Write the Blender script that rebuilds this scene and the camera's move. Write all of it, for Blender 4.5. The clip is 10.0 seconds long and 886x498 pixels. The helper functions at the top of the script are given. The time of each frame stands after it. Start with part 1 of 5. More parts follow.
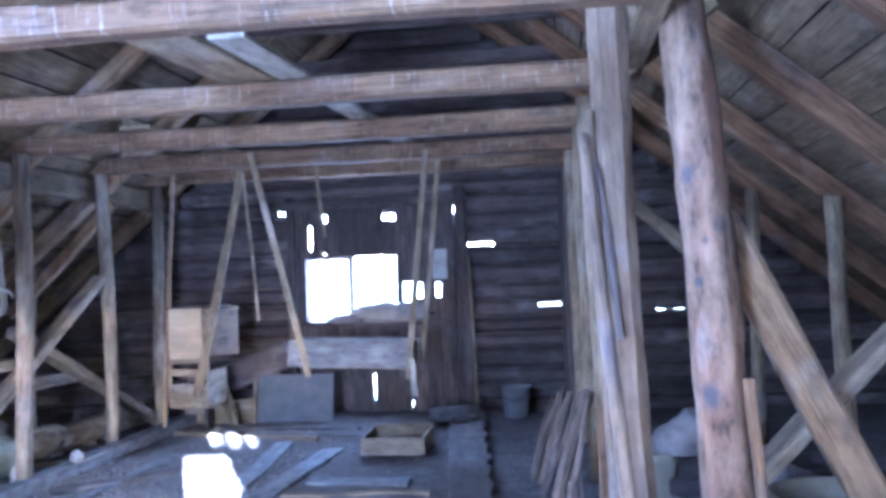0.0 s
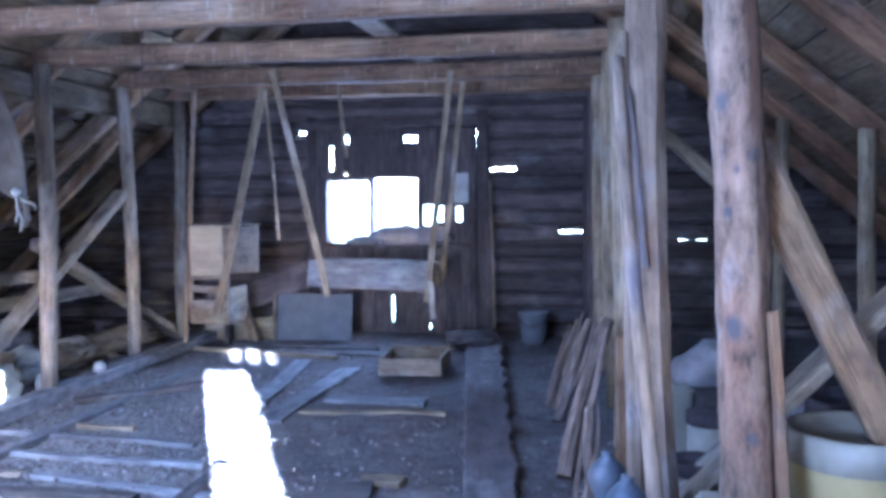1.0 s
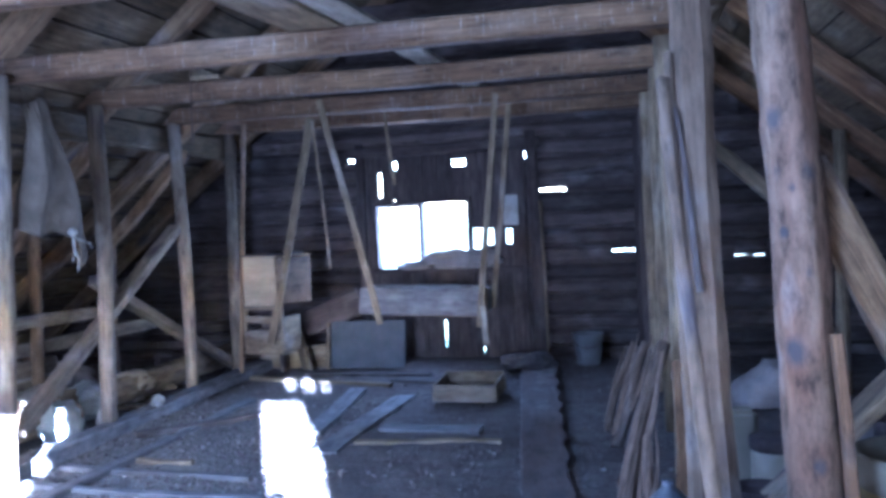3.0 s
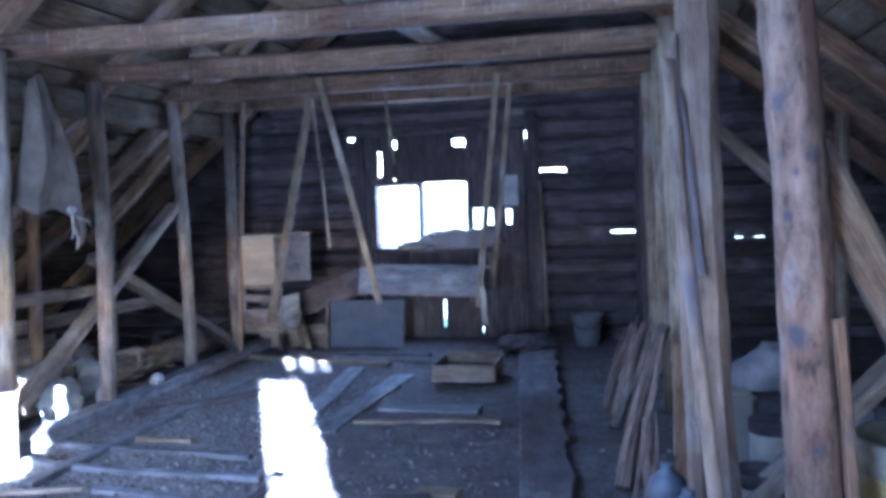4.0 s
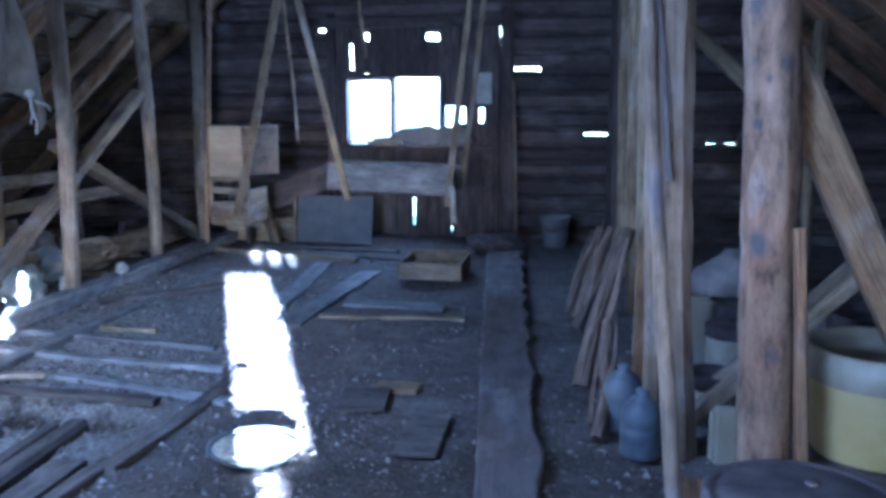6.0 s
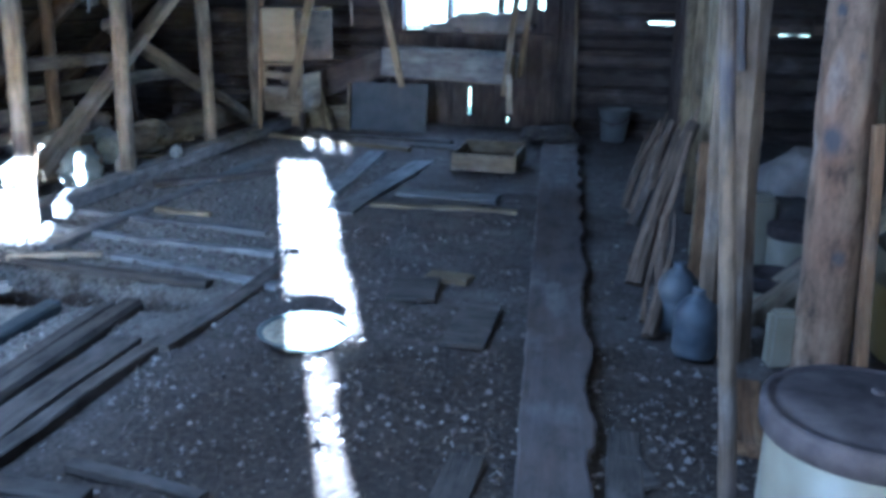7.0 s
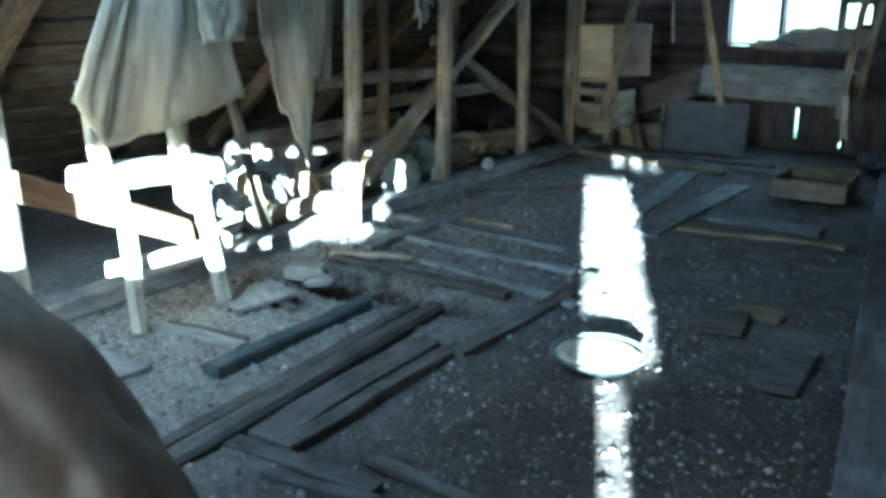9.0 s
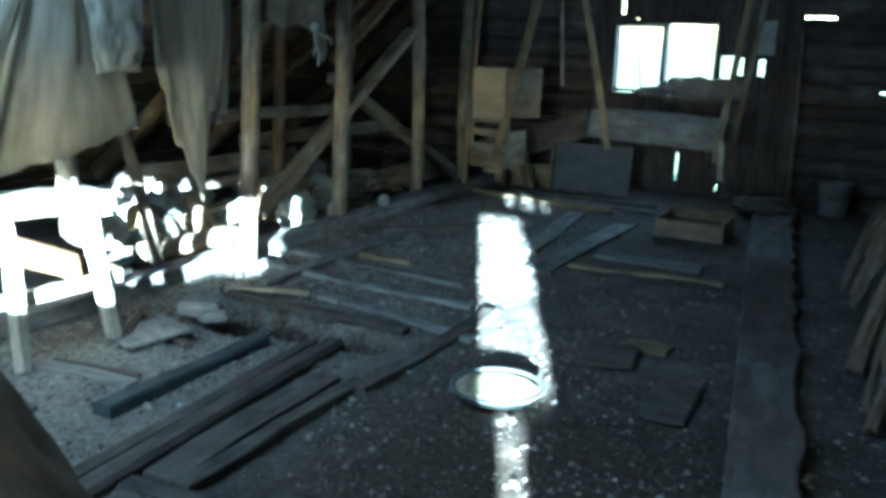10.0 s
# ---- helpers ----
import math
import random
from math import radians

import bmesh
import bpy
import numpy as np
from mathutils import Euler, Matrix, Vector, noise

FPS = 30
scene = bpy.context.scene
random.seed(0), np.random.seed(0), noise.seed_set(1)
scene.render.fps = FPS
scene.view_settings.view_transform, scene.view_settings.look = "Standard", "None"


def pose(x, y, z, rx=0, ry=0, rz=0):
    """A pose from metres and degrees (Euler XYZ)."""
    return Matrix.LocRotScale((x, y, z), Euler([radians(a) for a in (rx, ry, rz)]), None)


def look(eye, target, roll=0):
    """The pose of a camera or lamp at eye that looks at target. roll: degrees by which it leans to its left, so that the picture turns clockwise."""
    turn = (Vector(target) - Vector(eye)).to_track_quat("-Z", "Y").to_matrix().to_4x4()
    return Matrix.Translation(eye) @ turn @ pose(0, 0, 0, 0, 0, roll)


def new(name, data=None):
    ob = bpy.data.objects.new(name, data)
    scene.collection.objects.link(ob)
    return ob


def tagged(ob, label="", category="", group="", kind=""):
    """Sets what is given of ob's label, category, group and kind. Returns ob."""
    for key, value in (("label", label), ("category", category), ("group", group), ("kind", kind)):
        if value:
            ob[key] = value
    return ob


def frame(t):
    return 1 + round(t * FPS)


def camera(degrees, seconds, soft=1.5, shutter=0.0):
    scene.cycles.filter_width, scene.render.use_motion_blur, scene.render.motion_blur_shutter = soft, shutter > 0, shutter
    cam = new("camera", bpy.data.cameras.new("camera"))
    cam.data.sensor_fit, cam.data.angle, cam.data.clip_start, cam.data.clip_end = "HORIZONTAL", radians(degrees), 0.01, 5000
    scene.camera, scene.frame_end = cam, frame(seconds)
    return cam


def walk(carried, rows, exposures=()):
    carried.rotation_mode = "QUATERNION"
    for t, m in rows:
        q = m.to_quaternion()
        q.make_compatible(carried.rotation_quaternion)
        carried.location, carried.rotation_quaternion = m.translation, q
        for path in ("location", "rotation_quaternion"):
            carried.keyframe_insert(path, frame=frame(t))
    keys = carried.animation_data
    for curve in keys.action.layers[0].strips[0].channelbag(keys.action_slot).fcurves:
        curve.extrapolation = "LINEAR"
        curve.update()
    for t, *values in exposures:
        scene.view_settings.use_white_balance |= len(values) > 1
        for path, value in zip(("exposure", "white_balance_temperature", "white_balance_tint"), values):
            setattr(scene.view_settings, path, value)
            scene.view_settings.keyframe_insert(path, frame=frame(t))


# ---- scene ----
cam = camera(53.6, 10.0, soft=3.7, shutter=0.4)
PATH = [
    (0, (0.049, -0.001, 1.587), (-0.207, 1.982, 1.637), -2.1),
    (0.5, (0.028, 0.023, 1.594), (-0.246, 2.004, 1.557), -1.0),
    (1, (0.022, 0.043, 1.577), (-0.28, 2.017, 1.457), -0.5),
    (1.5, (0.023, 0.058, 1.562), (-0.34, 2.016, 1.375), -0.7),
    (2, (0.034, 0.083, 1.597), (-0.346, 2.041, 1.457), -1.4),
    (2.5, (0.035, 0.083, 1.628), (-0.372, 2.039, 1.537), -2.4),
    (2.7, (0.039, 0.092, 1.62), (-0.383, 2.046, 1.548), -2.6),
    (3.8, (0.029, 0.093, 1.634), (-0.38, 2.048, 1.543), -2.2),
    (4, (0.021, 0.105, 1.634), (-0.396, 2.057, 1.513), -2.1),
    (4.5, (0.009, 0.129, 1.629), (-0.423, 2.073, 1.444), -2.2),
    (5, (0.017, 0.144, 1.624), (-0.398, 2.086, 1.383), -2.1),
    (5.2, (0.033, 0.133, 1.621), (-0.328, 2.081, 1.345), -0.9),
    (6.3, (0.04, 0.15, 1.633), (-0.322, 2.075, 1.232), 0.0),
    (6.5, (0.034, 0.162, 1.633), (-0.343, 2.074, 1.182), -0.0),
    (7, (0.022, 0.228, 1.597), (-0.435, 2.084, 1.007), 0.6),
    (7.5, (0.001, 0.262, 1.575), (-0.526, 2.069, 0.9), 0.9),
    (8, (-0.019, 0.272, 1.555), (-0.618, 2.034, 0.823), 0.2),
    (8.5, (-0.068, 0.257, 1.576), (-0.904, 1.948, 0.911), 0.4),
    (9, (-0.025, 0.312, 1.578), (-1.101, 1.904, 1.025), -0.5),
    (9.5, (-0.06, 0.266, 1.588), (-1.036, 1.93, 1.063), 1.5),
    (10, (-0.049, 0.248, 1.582), (-0.92, 1.986, 1.113), 1.7),
]
EXPOSURES = [(0.0, 7.65, 4270, 24), (1.5, 7.25, 4200, 23), (2.5, 7.0, 4180, 22), (4.5, 6.75, 4130, 20), (5.5, 6.65, 4090, 17), (6.5, 6.55, 4110, 12),
             (7.5, 6.1, 4310, -1), (9.0, 5.82, 4450, -16), (10.0, 5.32, 4500, -18)]
walk(cam, [(t, look(eye, target, roll)) for t, eye, target, roll in PATH], EXPOSURES)

# ---- world, sun, window light and added roof fill ----
SUN_TRAVEL = Vector((-0.415, 0.910, -0.167))

world = bpy.data.worlds.new("world")
scene.world = world
world.use_nodes = True
wn = world.node_tree
sky = wn.nodes.new("ShaderNodeTexSky")
sky.sky_type = "NISHITA"
sky.sun_disc = False
sky.sun_elevation = radians(9.5)
sky.sun_rotation = radians(155.5)
wn.links.new(sky.outputs[0], wn.nodes["Background"].inputs[0])
wn.nodes["Background"].inputs[1].default_value = 0.05

sun_data = bpy.data.lights.new("sun", "SUN")
sun_data.energy, sun_data.angle, sun_data.color = 5.0, radians(0.6), (1.0, 0.975, 0.93)
sun = new("sun", sun_data)
sun.matrix_world = look((0, 0, 0), SUN_TRAVEL) @ pose(0, 0, 0)
sun.location = (3, -8, 6)


def window_light(x, z, y, w, h, power, facing, tint=(0.80, 0.88, 1.0)):
    d = bpy.data.lights.new("window_light", "AREA")
    d.shape, d.size, d.size_y, d.energy, d.color = "RECTANGLE", w, h, power, tint
    ob = new("window_light", d)
    ob.matrix_world = look((x, y, z), (x, y + facing, z))
    return ob


WALL_BACK = -1.0
WALL_FAR = 9.95
window_light(-1.85, 1.31, WALL_BACK - 0.14, 1.40, 0.50, 2.9, 1)
window_light(0.75, 1.20, WALL_BACK - 0.14, 0.42, 0.68, 0.45, 1)
# Added fill lamp in an unseen roof opening, brightening the left side.
roof_fill = bpy.data.lights.new("unseen_roof_fill", "AREA")
roof_fill.shape, roof_fill.size, roof_fill.size_y, roof_fill.energy, roof_fill.color = "RECTANGLE", 1.3, 3.6, 2.5, (0.80, 0.88, 1.0)
roof_fill_ob = new("unseen_roof_fill", roof_fill)
roof_fill_ob.matrix_world = look((-3.42, 1.30, 3.36), (-2.65, 1.30, 2.40))
window_light(-2.33, 1.40, WALL_FAR + 0.16, 1.05, 0.70, 0.95, -1)


# ---- materials ----
def nodes_of(name):
    m = bpy.data.materials.new(name)
    m.use_nodes = True
    return m, m.node_tree, m.node_tree.nodes["Principled BSDF"]


def ramp_between(nt, source, stops):
    r = nt.nodes.new("ShaderNodeValToRGB")
    r.color_ramp.elements[0].position, r.color_ramp.elements[0].color = stops[0][0], (*stops[0][1], 1)
    r.color_ramp.elements[1].position, r.color_ramp.elements[1].color = stops[-1][0], (*stops[-1][1], 1)
    for p, c in stops[1:-1]:
        r.color_ramp.elements.new(p).color = (*c, 1)
    nt.links.new(source, r.inputs[0])
    return r.outputs[0]


def noise_of(nt, vector, scale, stretch=(1, 1, 1), detail=4.0, rough=0.6, shift=None):
    mp = nt.nodes.new("ShaderNodeMapping")
    mp.inputs["Scale"].default_value = stretch
    nt.links.new(vector, mp.inputs[0])
    if shift is not None:
        nt.links.new(shift, mp.inputs["Location"])
    n = nt.nodes.new("ShaderNodeTexNoise")
    n.inputs["Scale"].default_value, n.inputs["Detail"].default_value, n.inputs["Roughness"].default_value = scale, detail, rough
    nt.links.new(mp.outputs[0], n.inputs["Vector"])
    return n.outputs["Fac"]


def mixed(nt, fac, a, b, mode="MIX"):
    m = nt.nodes.new("ShaderNodeMix")
    m.data_type, m.blend_type = "RGBA", mode
    for socket, v in ((m.inputs[0], fac), (m.inputs[6], a), (m.inputs[7], b)):
        if isinstance(v, (int, float)):
            socket.default_value = v
        elif isinstance(v, tuple):
            socket.default_value = (*v, 1)
        else:
            nt.links.new(v, socket)
    return m.outputs[2]


def bumped(nt, bsdf, height, strength, distance):
    b = nt.nodes.new("ShaderNodeBump")
    b.inputs["Strength"].default_value, b.inputs["Distance"].default_value = strength, distance
    nt.links.new(height, b.inputs["Height"])
    nt.links.new(b.outputs[0], bsdf.inputs["Normal"])


def own_shift(nt):
    info = nt.nodes.new("ShaderNodeObjectInfo")
    mul = nt.nodes.new("ShaderNodeMath")
    mul.operation = "MULTIPLY"
    mul.inputs[1].default_value = 37.0
    nt.links.new(info.outputs["Random"], mul.inputs[0])
    return mul.outputs[0], info.outputs["Random"]


def wood(name, dark, mid, light, grain=1.0, stain=(0.05, 0.035, 0.03), streaks=0.0, rough=0.85, dust=0.25, knots=False, even=0.0, marks=(), tones=(0.75, 1.2), mottle=0.45, splits=0.55):
    """Old timber: the grain runs along the object's x; stains, dust on the upper side and bird-lime streaks over it."""
    m, nt, bsdf = nodes_of(name)
    co = nt.nodes.new("ShaderNodeTexCoord").outputs["Object"]
    shift, rnd = own_shift(nt)
    fine = noise_of(nt, co, 5.0 * grain, (0.5, 9, 9), 6, 0.65, shift)
    broad = noise_of(nt, co, 1.6, (0.8, 2.2, 2.2), 4, 0.6, shift)
    col = ramp_between(nt, fine, [(0.30 - even, dark), (0.52, mid), (0.74 + even, light)])
    col = mixed(nt, ramp_between(nt, broad, [(0.42, (0, 0, 0)), (0.70, (0.75, 0.75, 0.75))]), col, stain)
    blot = noise_of(nt, co, 3.2, (0.6, 1, 1), 3, 0.5, shift)
    col = mixed(nt, ramp_between(nt, blot, [(0.55, (0, 0, 0)), (0.75, (dust,) * 3)]), col, (0.36, 0.33, 0.31))
    tone = nt.nodes.new("ShaderNodeMapRange")
    tone.inputs["To Min"].default_value, tone.inputs["To Max"].default_value = tones
    nt.links.new(rnd, tone.inputs[0])
    hsv = nt.nodes.new("ShaderNodeHueSaturation")
    nt.links.new(tone.outputs[0], hsv.inputs["Value"])
    nt.links.new(col, hsv.inputs["Color"])
    col = hsv.outputs[0]
    patch = noise_of(nt, co, 9.0, (0.55, 1.3, 1.3), 5, 0.7, shift)
    low, high = 1.0 - mottle, 1.0 + 0.6 * mottle
    col = mixed(nt, 1.0, col, ramp_between(nt, patch, [(0.32, (low,) * 3), (0.50, (1.0,) * 3), (0.68, (high, high, high))]), "MULTIPLY")
    if streaks:
        lime = noise_of(nt, co, 4.0, (11.0, 2.0, 1.3), 8, 0.8, shift)
        col = mixed(nt, ramp_between(nt, lime, [(0.56, (0, 0, 0)), (0.70, (streaks,) * 3)]), col, (0.62, 0.60, 0.56))
    split = noise_of(nt, co, 2.4, (0.22, 7, 7), 3, 0.5, shift)
    line = ramp_between(nt, split, [(0.485, (0, 0, 0)), (0.50, (splits,) * 3), (0.515, (0, 0, 0))])
    col = mixed(nt, line, col, tuple(0.25 * v for v in dark))
    if knots:
        mp = nt.nodes.new("ShaderNodeMapping")
        mp.inputs["Scale"].default_value = (1.9, 4.2, 4.2)
        nt.links.new(co, mp.inputs[0])
        nt.links.new(shift, mp.inputs["Location"])
        v = nt.nodes.new("ShaderNodeTexVoronoi")
        v.inputs["Scale"].default_value = 1.0
        nt.links.new(mp.outputs[0], v.inputs["Vector"])
        col = mixed(nt, ramp_between(nt, v.outputs["Distance"], [(0.10, (0.85,) * 3), (0.22, (0.35,) * 3), (0.34, (0, 0, 0))]), col, (0.055, 0.045, 0.05))
    for at, size, depth in marks:
        mp = nt.nodes.new("ShaderNodeMapping")
        mp.inputs["Scale"].default_value = (0.75, 1, 1)
        mp.inputs["Location"].default_value = (-0.75 * at[0], -at[1], -at[2])
        nt.links.new(co, mp.inputs[0])
        ragged = nt.nodes.new("ShaderNodeVectorMath")
        ragged.operation = "LENGTH"
        nt.links.new(mp.outputs[0], ragged.inputs[0])
        rim = nt.nodes.new("ShaderNodeMath")
        rim.operation = "MULTIPLY_ADD"
        rim.inputs[1].default_value = 0.05
        nt.links.new(patch, rim.inputs[0])
        nt.links.new(ragged.outputs["Value"], rim.inputs[2])
        col = mixed(nt, ramp_between(nt, rim.outputs[0], [(size * 0.6 + 0.025, (depth,) * 3), (size + 0.025, (depth * 0.45,) * 3), (size * 1.35 + 0.03, (0, 0, 0))]), col, (0.05, 0.05, 0.06))
    nt.links.new(col, bsdf.inputs["Base Color"])
    bsdf.inputs["Roughness"].default_value = rough
    bsdf.inputs["Specular IOR Level"].default_value = 0.25
    relief = mixed(nt, line, fine, (0, 0, 0))
    bumped(nt, bsdf, relief, 0.6 - 1.2 * even, 0.014)
    return m


def plain(name, base, other, scale=6.0, rough=0.6, metal=0.0, bump=0.15, dirt=(0.10, 0.085, 0.07), dirty=0.5, spec=0.4):
    m, nt, bsdf = nodes_of(name)
    co = nt.nodes.new("ShaderNodeTexCoord").outputs["Object"]
    shift, _ = own_shift(nt)
    a = noise_of(nt, co, scale, (1, 1, 1), 5, 0.6, shift)
    b = noise_of(nt, co, scale * 0.4, (1, 1, 0.5), 4, 0.65, shift)
    col = ramp_between(nt, a, [(0.35, base), (0.70, other)])
    col = mixed(nt, ramp_between(nt, b, [(0.48, (0, 0, 0)), (0.72, (dirty,) * 3)]), col, dirt)
    nt.links.new(col, bsdf.inputs["Base Color"])
    bsdf.inputs["Roughness"].default_value, bsdf.inputs["Metallic"].default_value = rough, metal
    bsdf.inputs["Specular IOR Level"].default_value = spec
    bumped(nt, bsdf, a, bump, 0.01)
    return m


def cloth(name, base, other, weave=160.0, dirty=0.4, dirt=(0.16, 0.13, 0.10), broad=(1, 1, 0.4)):
    m, nt, bsdf = nodes_of(name)
    co = nt.nodes.new("ShaderNodeTexCoord").outputs["Object"]
    shift, _ = own_shift(nt)
    a = noise_of(nt, co, weave, (1, 1, 1), 2, 0.5, shift)
    b = noise_of(nt, co, 3.0, broad, 5, 0.65, shift)
    col = ramp_between(nt, b, [(0.35, base), (0.68, other)])
    c = noise_of(nt, co, 7.0, (1, 1, 1), 5, 0.7, shift)
    col = mixed(nt, ramp_between(nt, c, [(0.52, (0, 0, 0)), (0.72, (dirty,) * 3)]), col, dirt)
    nt.links.new(col, bsdf.inputs["Base Color"])
    bsdf.inputs["Roughness"].default_value = 0.95
    bsdf.inputs["Specular IOR Level"].default_value = 0.1
    bumped(nt, bsdf, a, 0.3, 0.003)
    return m


WOOD_POST = wood("weathered_post_wood", (0.105, 0.069, 0.037), (0.205, 0.138, 0.075), (0.305, 0.222, 0.125), 0.8, (0.180, 0.096, 0.044), dust=0.5, knots=True, even=0.12)
WOOD_GREY = wood("grey_dusty_wood", (0.109, 0.079, 0.047), (0.195, 0.149, 0.089), (0.294, 0.232, 0.144), 1.0, (0.076, 0.051, 0.029), dust=0.4, even=0.06)
WOOD_BEAM = wood("limed_beam_wood", (0.081, 0.047, 0.024), (0.138, 0.084, 0.044), (0.198, 0.129, 0.071), 1.0, (0.064, 0.033, 0.018), streaks=0.38, dust=0.15, tones=(0.85, 1.1))
WOOD_DARK = wood("dark_old_wood", (0.040, 0.030, 0.026), (0.075, 0.057, 0.049), (0.12, 0.094, 0.082), 0.7, (0.036, 0.026, 0.023), dust=0.15, even=0.1, mottle=0.35, splits=0.3)
WOOD_LOG = wood("smoke_dark_log_wood", (0.042, 0.032, 0.028), (0.070, 0.054, 0.047), (0.110, 0.087, 0.076), 0.5, (0.040, 0.031, 0.027), dust=0.25, tones=(0.65, 1.5), even=0.14, mottle=0.35, splits=0.15)
WOOD_ROOF = wood("roof_board_wood", (0.076, 0.053, 0.028), (0.131, 0.094, 0.051), (0.190, 0.143, 0.083), 0.7, (0.076, 0.055, 0.031), dust=0.2)
WOOD_RED = wood("reddish_rafter_wood", (0.098, 0.053, 0.025), (0.172, 0.100, 0.050), (0.240, 0.158, 0.084), 0.8, (0.080, 0.041, 0.022), dust=0.25)
WOOD_FLOOR = wood("trampled_floor_wood", (0.040, 0.033, 0.028), (0.068, 0.057, 0.049), (0.105, 0.090, 0.080), 0.7, (0.036, 0.028, 0.023), dust=0.22, mottle=0.6, even=0.12, splits=0.3)
WOOD_WALK = wood("walk_board_wood", (0.066, 0.052, 0.046), (0.105, 0.085, 0.077), (0.148, 0.124, 0.113), 0.5, (0.09, 0.06, 0.045), dust=0.5, knots=True, even=0.22, mottle=0.4, splits=0.12)
WOOD_PALE = wood("whitewashed_wood", (0.27, 0.24, 0.19), (0.40, 0.37, 0.31), (0.52, 0.49, 0.43), 0.8, (0.22, 0.18, 0.13), dust=0.2, even=0.08)
PLYWOOD = wood("yellowed_plywood", (0.25, 0.205, 0.135), (0.32, 0.27, 0.185), (0.38, 0.33, 0.24), 0.5, (0.24, 0.19, 0.125), dust=0.2, even=0.18, mottle=0.22, splits=0.05)
BURLAP = cloth("burlap", (0.085, 0.062, 0.045), (0.165, 0.122, 0.088), weave=90, dirty=0.6, dirt=(0.075, 0.055, 0.04), broad=(3.2, 3.2, 0.3))
CANVAS = cloth("grey_canvas", (0.27, 0.235, 0.18), (0.40, 0.355, 0.285), dirty=0.5, dirt=(0.17, 0.145, 0.11))
OLD_BAG = plain("smoky_plastic_bag", (0.085, 0.066, 0.045), (0.165, 0.132, 0.094), 6, 0.8, 0, 0.4, (0.10, 0.085, 0.07), 0.6, 0.2)
BROWN_BOARD = wood("brown_fibreboard", (0.085, 0.058, 0.034), (0.115, 0.080, 0.048), (0.145, 0.104, 0.064), 0.5, (0.080, 0.054, 0.032), dust=0.1, even=0.15, splits=0.05)
WOOD_TAN = wood("tan_post_wood", (0.114, 0.090, 0.061), (0.204, 0.164, 0.115), (0.304, 0.255, 0.187), 0.8, (0.104, 0.074, 0.048), dust=0.5, knots=True, even=0.12)
WOOD_BILLET = wood("split_firewood", (0.085, 0.060, 0.041), (0.175, 0.122, 0.086), (0.280, 0.209, 0.153), 1.0, (0.050, 0.034, 0.023), dust=0.25)
WOOD_PEELED = wood("peeled_reddish_log", (0.085, 0.054, 0.035), (0.162, 0.113, 0.075), (0.250, 0.186, 0.130), 0.5, (0.145, 0.076, 0.045), dust=0.6, even=0.24, mottle=0.7, splits=0.12,
                   marks=[((1.03, -0.04, -0.115), 0.045, 0.85), ((1.99, -0.06, -0.095), 0.035, 0.7), ((1.77, -0.08, -0.09), 0.028, 0.7), ((1.76, 0.07, -0.09), 0.03, 0.6), ((1.70, 0.0, -0.11), 0.016, 0.8),
                          ((0.55, 0.03, -0.12), 0.02, 0.7), ((1.35, 0.04, -0.115), 0.014, 0.6), ((2.45, -0.03, -0.11), 0.03, 0.6), ((1.52, -0.05, -0.10), 0.014, 0.7)])
WOOD_SPLIT = wood("cracked_post_wood", (0.085, 0.060, 0.040), (0.150, 0.108, 0.072), (0.225, 0.167, 0.114), 0.8, (0.100, 0.062, 0.036), dust=0.4, knots=True, even=0.12, splits=0.4, tones=(0.9, 1.1))
DRUM_PLASTIC = plain("grimy_cream_plastic", (0.105, 0.092, 0.064), (0.165, 0.148, 0.108), 4, 0.5, 0, 0.1, (0.075, 0.055, 0.032), 0.8)
FEED = plain("spilt_feed", (0.20, 0.17, 0.12), (0.36, 0.32, 0.24), 40, 0.95, 0, 0.6, (0.12, 0.10, 0.07), 0.4, 0.1)
BLUE_TIMBER = plain("faded_blue_paint", (0.026, 0.031, 0.034), (0.042, 0.048, 0.052), 7, 0.85, 0, 0.4, (0.085, 0.080, 0.070), 0.8, 0.2)
WOOD_DUSTY = wood("dust_pale_board", (0.11, 0.105, 0.10), (0.175, 0.168, 0.162), (0.25, 0.24, 0.235), 0.7, (0.075, 0.068, 0.064), dust=0.5, mottle=0.5, even=0.15, splits=0.25)
RUBBER = plain("perished_rubber", (0.025, 0.024, 0.022), (0.05, 0.046, 0.042), 12, 0.8, 0, 0.3, (0.12, 0.10, 0.08), 0.6, 0.2)
DARK_RAG = cloth("dark_rag", (0.04, 0.035, 0.035), (0.09, 0.08, 0.075))
RAG = cloth("dusty_rag", (0.16, 0.14, 0.13), (0.30, 0.27, 0.25))
FILM = plain("cloudy_plastic_film", (0.22, 0.225, 0.20), (0.36, 0.365, 0.335), 5, 0.35, 0, 0.4, (0.20, 0.18, 0.14), 0.5)
WHITE_PLASTIC = plain("dirty_white_plastic", (0.19, 0.172, 0.130), (0.27, 0.248, 0.195), 4, 0.5, 0, 0.1, (0.11, 0.082, 0.045), 0.8)
YELLOW_PLASTIC = plain("yellowed_plastic", (0.31, 0.235, 0.085), (0.40, 0.33, 0.16), 3, 0.45, 0, 0.1, (0.30, 0.20, 0.07), 0.6)
BLUE_PLASTIC = plain("blue_plastic", (0.052, 0.058, 0.070), (0.090, 0.097, 0.112), 9, 0.5, 0, 0.3, (0.13, 0.125, 0.12), 0.7)
DARK_LID = plain("dark_dusty_lid", (0.022, 0.017, 0.017), (0.070, 0.055, 0.053), 11, 0.9, 0, 0.5, (0.085, 0.068, 0.062), 0.6, 0.15)
